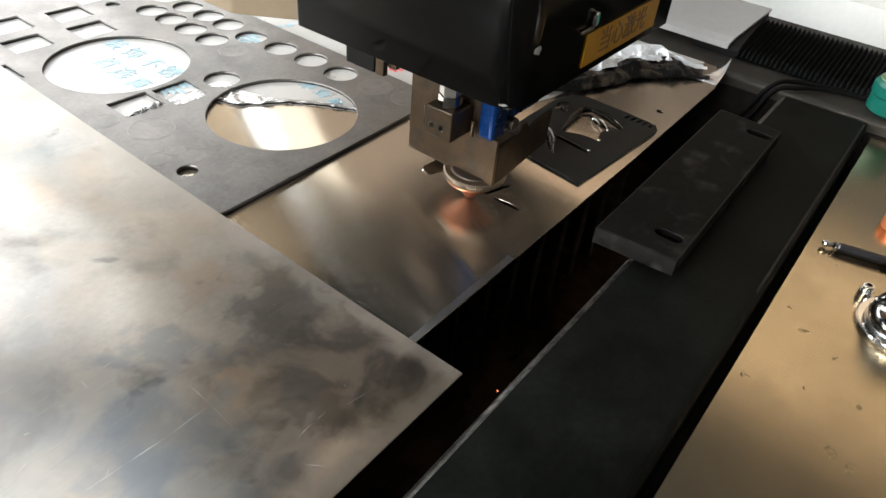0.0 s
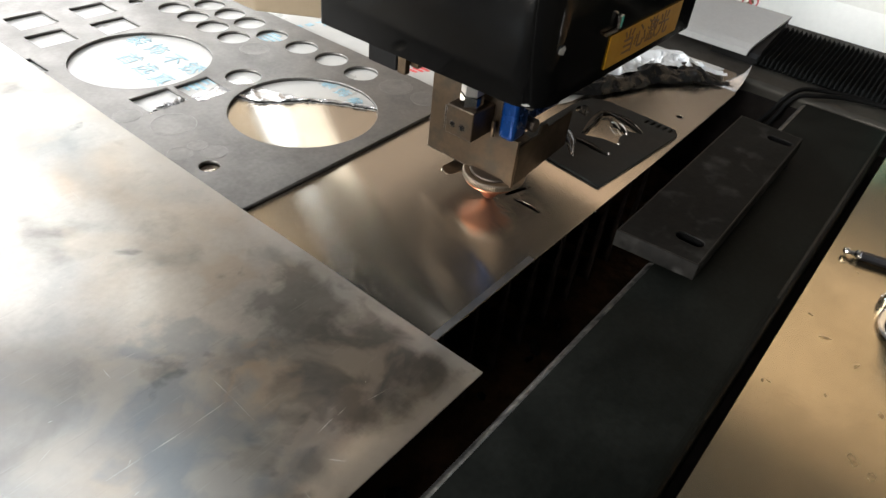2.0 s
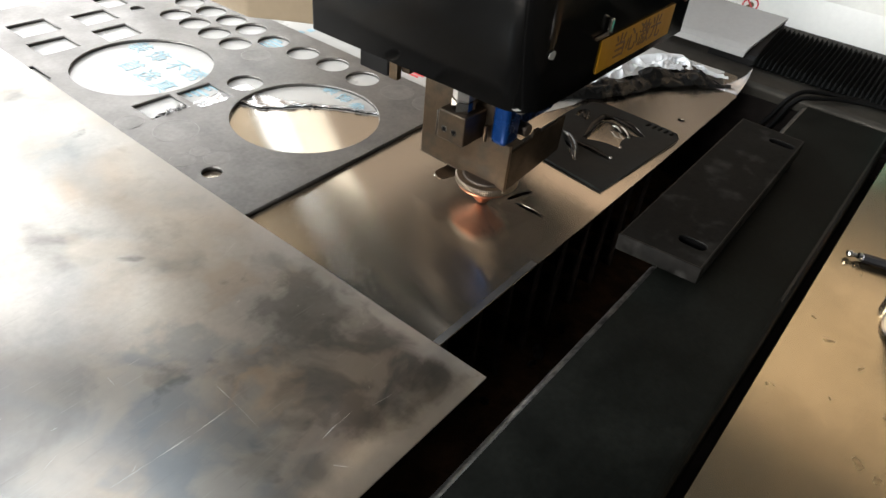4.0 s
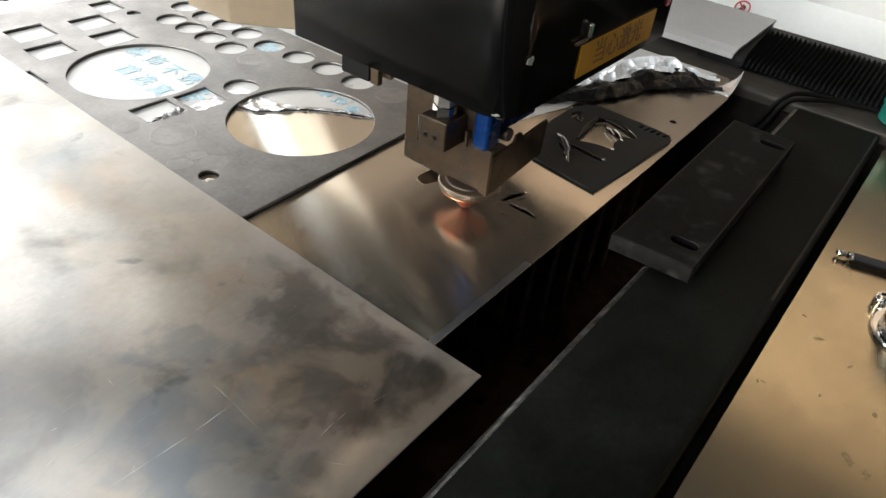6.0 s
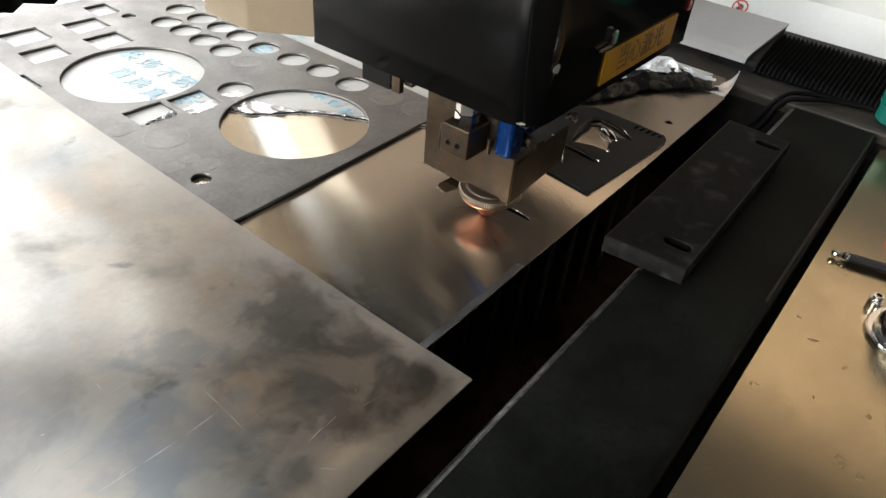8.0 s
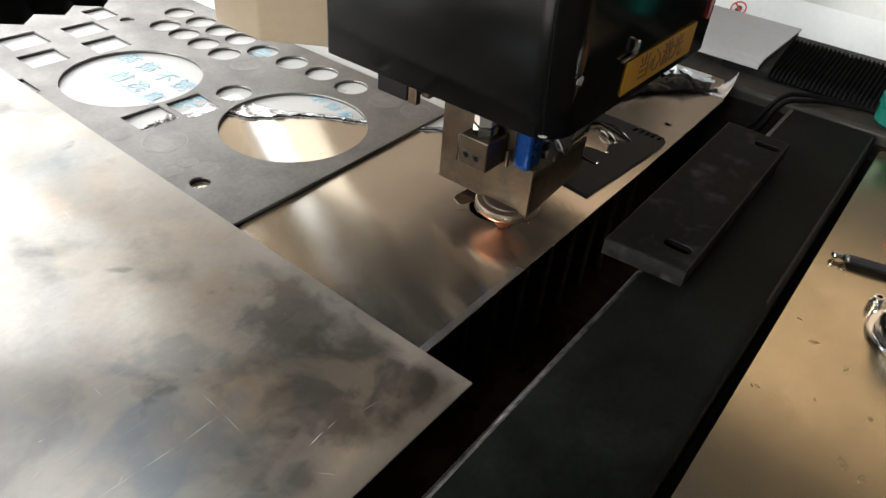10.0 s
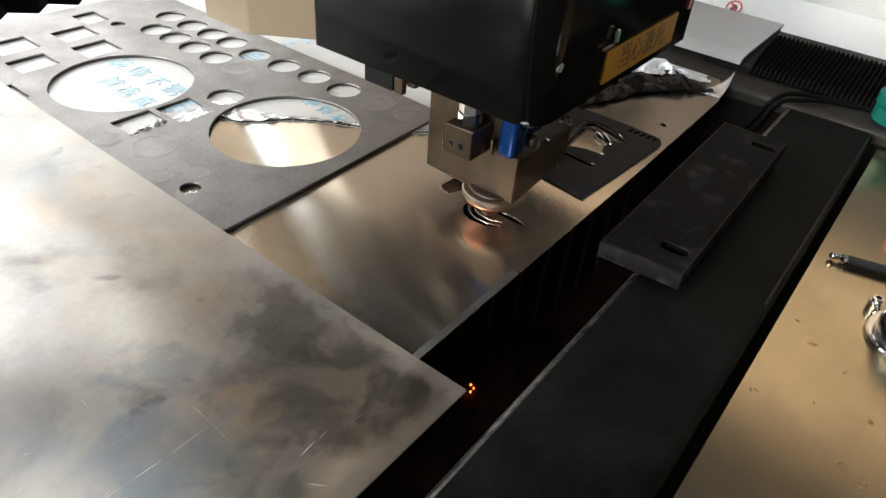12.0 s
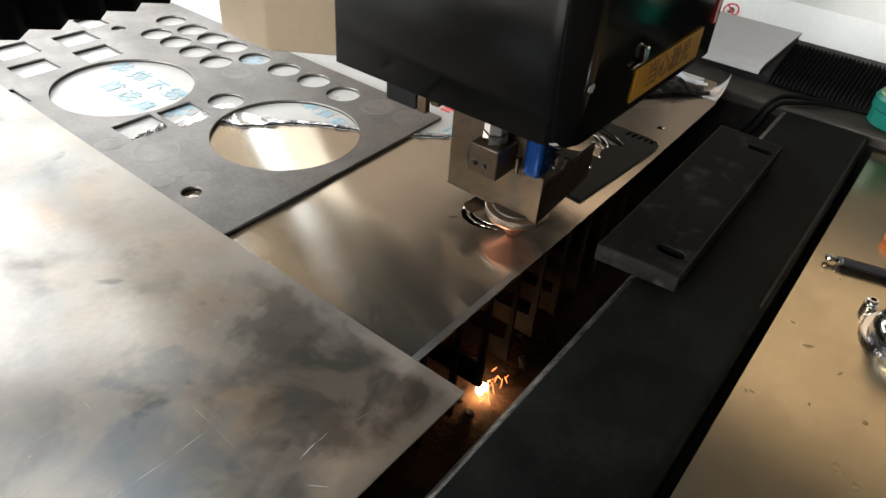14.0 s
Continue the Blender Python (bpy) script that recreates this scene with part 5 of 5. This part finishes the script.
# bursts: seconds, centre of the spray, spread, count, length
# 12.5 s clusters at y -0.001 glow in place of jet-lit slat edges
BURSTS = [(0.0, (0.075, -0.020, -0.100), 0.004, 1, 0.003), (0.5, (0.10, -0.020, -0.06), 0.03, 4, 0.004), (1.5, (0.115, -0.012, -0.035), 0.020, 6, 0.007), (2.5, (0.135, -0.020, -0.035), 0.022, 8, 0.009),
          (6.0, (0.060, -0.02, -0.125), 0.012, 7, 0.004), (6.5, (0.090, -0.020, -0.085), 0.006, 2, 0.005), (7.5, (0.190, -0.010, -0.03), 0.012, 3, 0.010),
          (10.5, (0.10, -0.012, -0.10), 0.016, 5, 0.007), (11.0, (0.085, -0.012, -0.08), 0.034, 12, 0.008), (11.0, (0.143, 0.053, 0.007), 0.012, 12, 0.010), (10.5, (0.135, 0.045, 0.006), 0.010, 8, 0.009), (2.5, (0.160, 0.070, 0.006), 0.010, 8, 0.008), (13.5, (0.142, 0.058, 0.008), 0.016, 14, 0.011), (12.5, (0.105, -0.015, -0.060), 0.048, 10, 0.013), (12.5, (0.106, -0.001, -0.014), 0.007, 12, 0.015), (12.5, (0.135, -0.001, -0.012), 0.006, 6, 0.012), (13.5, (0.185, -0.030, -0.040), 0.045, 12, 0.011), (13.5, (0.115, -0.025, -0.085), 0.028, 5, 0.012), (14.0, (0.075, -0.012, -0.075), 0.016, 7, 0.008), (14.0, (0.112, 0.012, -0.132), 0.014, 18, 0.006)]


def sparks():
    rng = random.Random(21)
    out = []
    for t, c, s, n, l in BURSTS:
        for k in range(n):
            o = streak(l * rng.uniform(0.6, 1.6), rng.uniform(0.00018, 0.0004), SPARK, rng)
            p = Vector(c) + Vector((rng.uniform(-s, s) * 1.2, rng.uniform(-s, s) * 0.35, rng.uniform(-s, s) * 0.6))
            flat_out = c[2] > 0
            out.append((o, t, p, *((rng.choice((-1, 1)) * rng.uniform(62, 88), rng.uniform(-80, 80)) if flat_out else (rng.uniform(-38, 38), rng.uniform(-30, 30)))))
    return out


def lumps(name, n, size, spread, material, seed, label):
    rng = random.Random(seed)
    own = bmesh.new()
    for i in range(n):
        s = size * rng.uniform(0.4, 1.0)
        m = Matrix.Translation((rng.uniform(-1, 1) * spread, rng.uniform(-1, 1) * spread * 0.7, rng.uniform(0, 0.4) * spread)) @ Matrix.Diagonal((s, s * 0.8, s * 0.7, 1))
        bmesh.ops.create_icosphere(own, subdivisions=1, radius=1, matrix=m)
    return tagged(part(name, own, material), label, "ember", "embers")


# the melt jet under the cut: seconds; parked below the floor while the beam is off
JET_ON = [11.0, 12.2, 12.5]
GLOW_ON = [0.5, 2.5, 7.5, 10.5, 13.5]


def motions():
    walk(HEAD, [(t, pose(HEAD0.x + x / 1000, HEAD0.y + y / 1000, 0)) for t, x, y in TRAVEL])
    walk(GANTRY, [(t, pose(0.4, 0.36 + y / 1000, 0)) for t, x, y in TRAVEL])
    n = len(PLEATS)
    for i, o in enumerate(PLEATS):
        f = (i + 0.5) / n
        walk(o, [(t, pose(-0.66, 0.21 + (0.0155 + y / 1000) * (1 - f) + -0.228 * f, 0.004)) for t, x, y in TRAVEL])
    for o, t in SLUGS:
        walk(o, [(0, pose(0, 0, 0)), (t - 0.1, pose(0, 0, 0)), (t, pose(0, 0, -0.02, 0, 0, 0)), (t + 0.15, pose(0, 0, -0.145)), (14, pose(0, 0, -0.145))])
    for o, t, p, rx, ry in SPARKS:
        x, y = travel(t)
        src = Vector((HEAD0.x + x, HEAD0.y + y, -0.012))
        rows = [(0, pose(src.x, src.y, PIT))] if t > 0.3 else []
        if t > 0.3:
            rows += [(t - 0.2, pose(src.x, src.y, PIT)), (t - 0.1, pose(*src, rx, ry))]
        rows += [(t, pose(*p, rx, ry))]
        if t < 13.7:
            rows += [(t + 0.1, pose(*(p + (p - src) * 0.3 + Vector((0, 0, -0.07))), rx, ry)), (t + 0.2, pose(p.x, p.y, PIT)), (14, pose(p.x, p.y, PIT))]
        else:
            rows = rows[:-1] + [(14, pose(*p, rx, ry))]
        walk(o, rows)
    for jet, times in ((JET, JET_ON), (GLOW, GLOW_ON)):
        rows = [(0, pose(0.14, 0.067, PIT))]
        for t in times:
            x, y = travel(t)
            X, Y = HEAD0.x + x, HEAD0.y + y
            if t - 0.18 > rows[-1][0] + 0.04:
                rows.append((t - 0.18, pose(X, Y, PIT)))
            rows += [(t - 0.07, pose(X - 0.006, max(0.022, Y + 0.006), -0.010)), (t + 0.07, pose(X - 0.006, max(0.022, Y + 0.006), -0.010)), (t + 0.18, pose(X, Y, PIT))]
        rows.append((14, pose(0.14, 0.067, PIT)))
        walk(jet, rows)
    # burning slag that drops to the trough floor and rolls a little
    walk(SLAG, [(0, pose(0.110, 0.024, PIT)), (10.2, pose(0.110, 0.024, PIT)), (10.3, pose(0.112, 0.022, -0.146)), (10.5, pose(0.110, 0.023, -0.146)), (11.0, pose(0.107, 0.025, -0.146, 0, 0, 40)),
                (11.3, pose(0.107, 0.027, -0.148, 0, 0, 60)), (11.4, pose(0.107, 0.027, PIT)), (14, pose(0.107, 0.027, PIT))])
    walk(EMBERS, [(0, pose(0.108, 0.03, PIT)), (11.3, pose(0.108, 0.03, PIT)), (11.4, pose(0.108, 0.030, -0.148)), (12.1, pose(0.110, 0.031, -0.148)), (12.3, pose(0.110, 0.033, PIT)), (14, pose(0.110, 0.033, PIT))])
    walk(BLAZE, [(0, pose(0.117, 0.021, PIT)), (13.8, pose(0.117, 0.021, PIT)), (13.9, pose(0.117, 0.021, -0.143)), (14, pose(0.117, 0.021, -0.143))])
    x, y = travel(13.5)
    X, Y = HEAD0.x + x, HEAD0.y + y
    walk(FLARE, [(0, pose(X, Y, PIT)), (13.3, pose(X, Y, PIT)), (13.45, pose(X - 0.005, Y - 0.003, 0.0012)), (13.55, pose(X - 0.005, Y - 0.003, 0.0012)), (13.7, pose(X, Y, PIT)), (14, pose(X, Y, PIT))])


room()
machine_bed()
thin_sheet()
film()
hole_plate()
cut_piece()
big_plate()
clamp_bar()
side_table()
rear_panel()
crumple()
tools()
GANTRY = gantry()
HEAD = laser_head()
PLEATS = bellows()
SLUGS = slugs()
SPARKS = sparks()
JET = lumps("melt_jet", 7, 0.0028, 0.005, EMBER, 5, "orange-hot melt jet below the sheet")
GLOW = lumps("faint_melt_jet", 7, 0.0028, 0.005, FAINT, 15, "dull orange melt jet below the sheet")
SLAG = lumps("burning_slag", 9, 0.0020, 0.006, SLAGM, 6, "burning orange slag lumps on the trough floor")
EMBERS = lumps("dying_embers", 6, 0.0015, 0.006, DULL, 7, "dying red embers on the trough floor")
BLAZE = lumps("white_hot_slag", 14, 0.0036, 0.0055, FLASH, 9, "white-hot slag burst in the trough")
FLARE = lumps("nozzle_flare", 7, 0.0026, 0.0030, FLASH, 11, "white-hot flare at the nozzle tip")
motions()
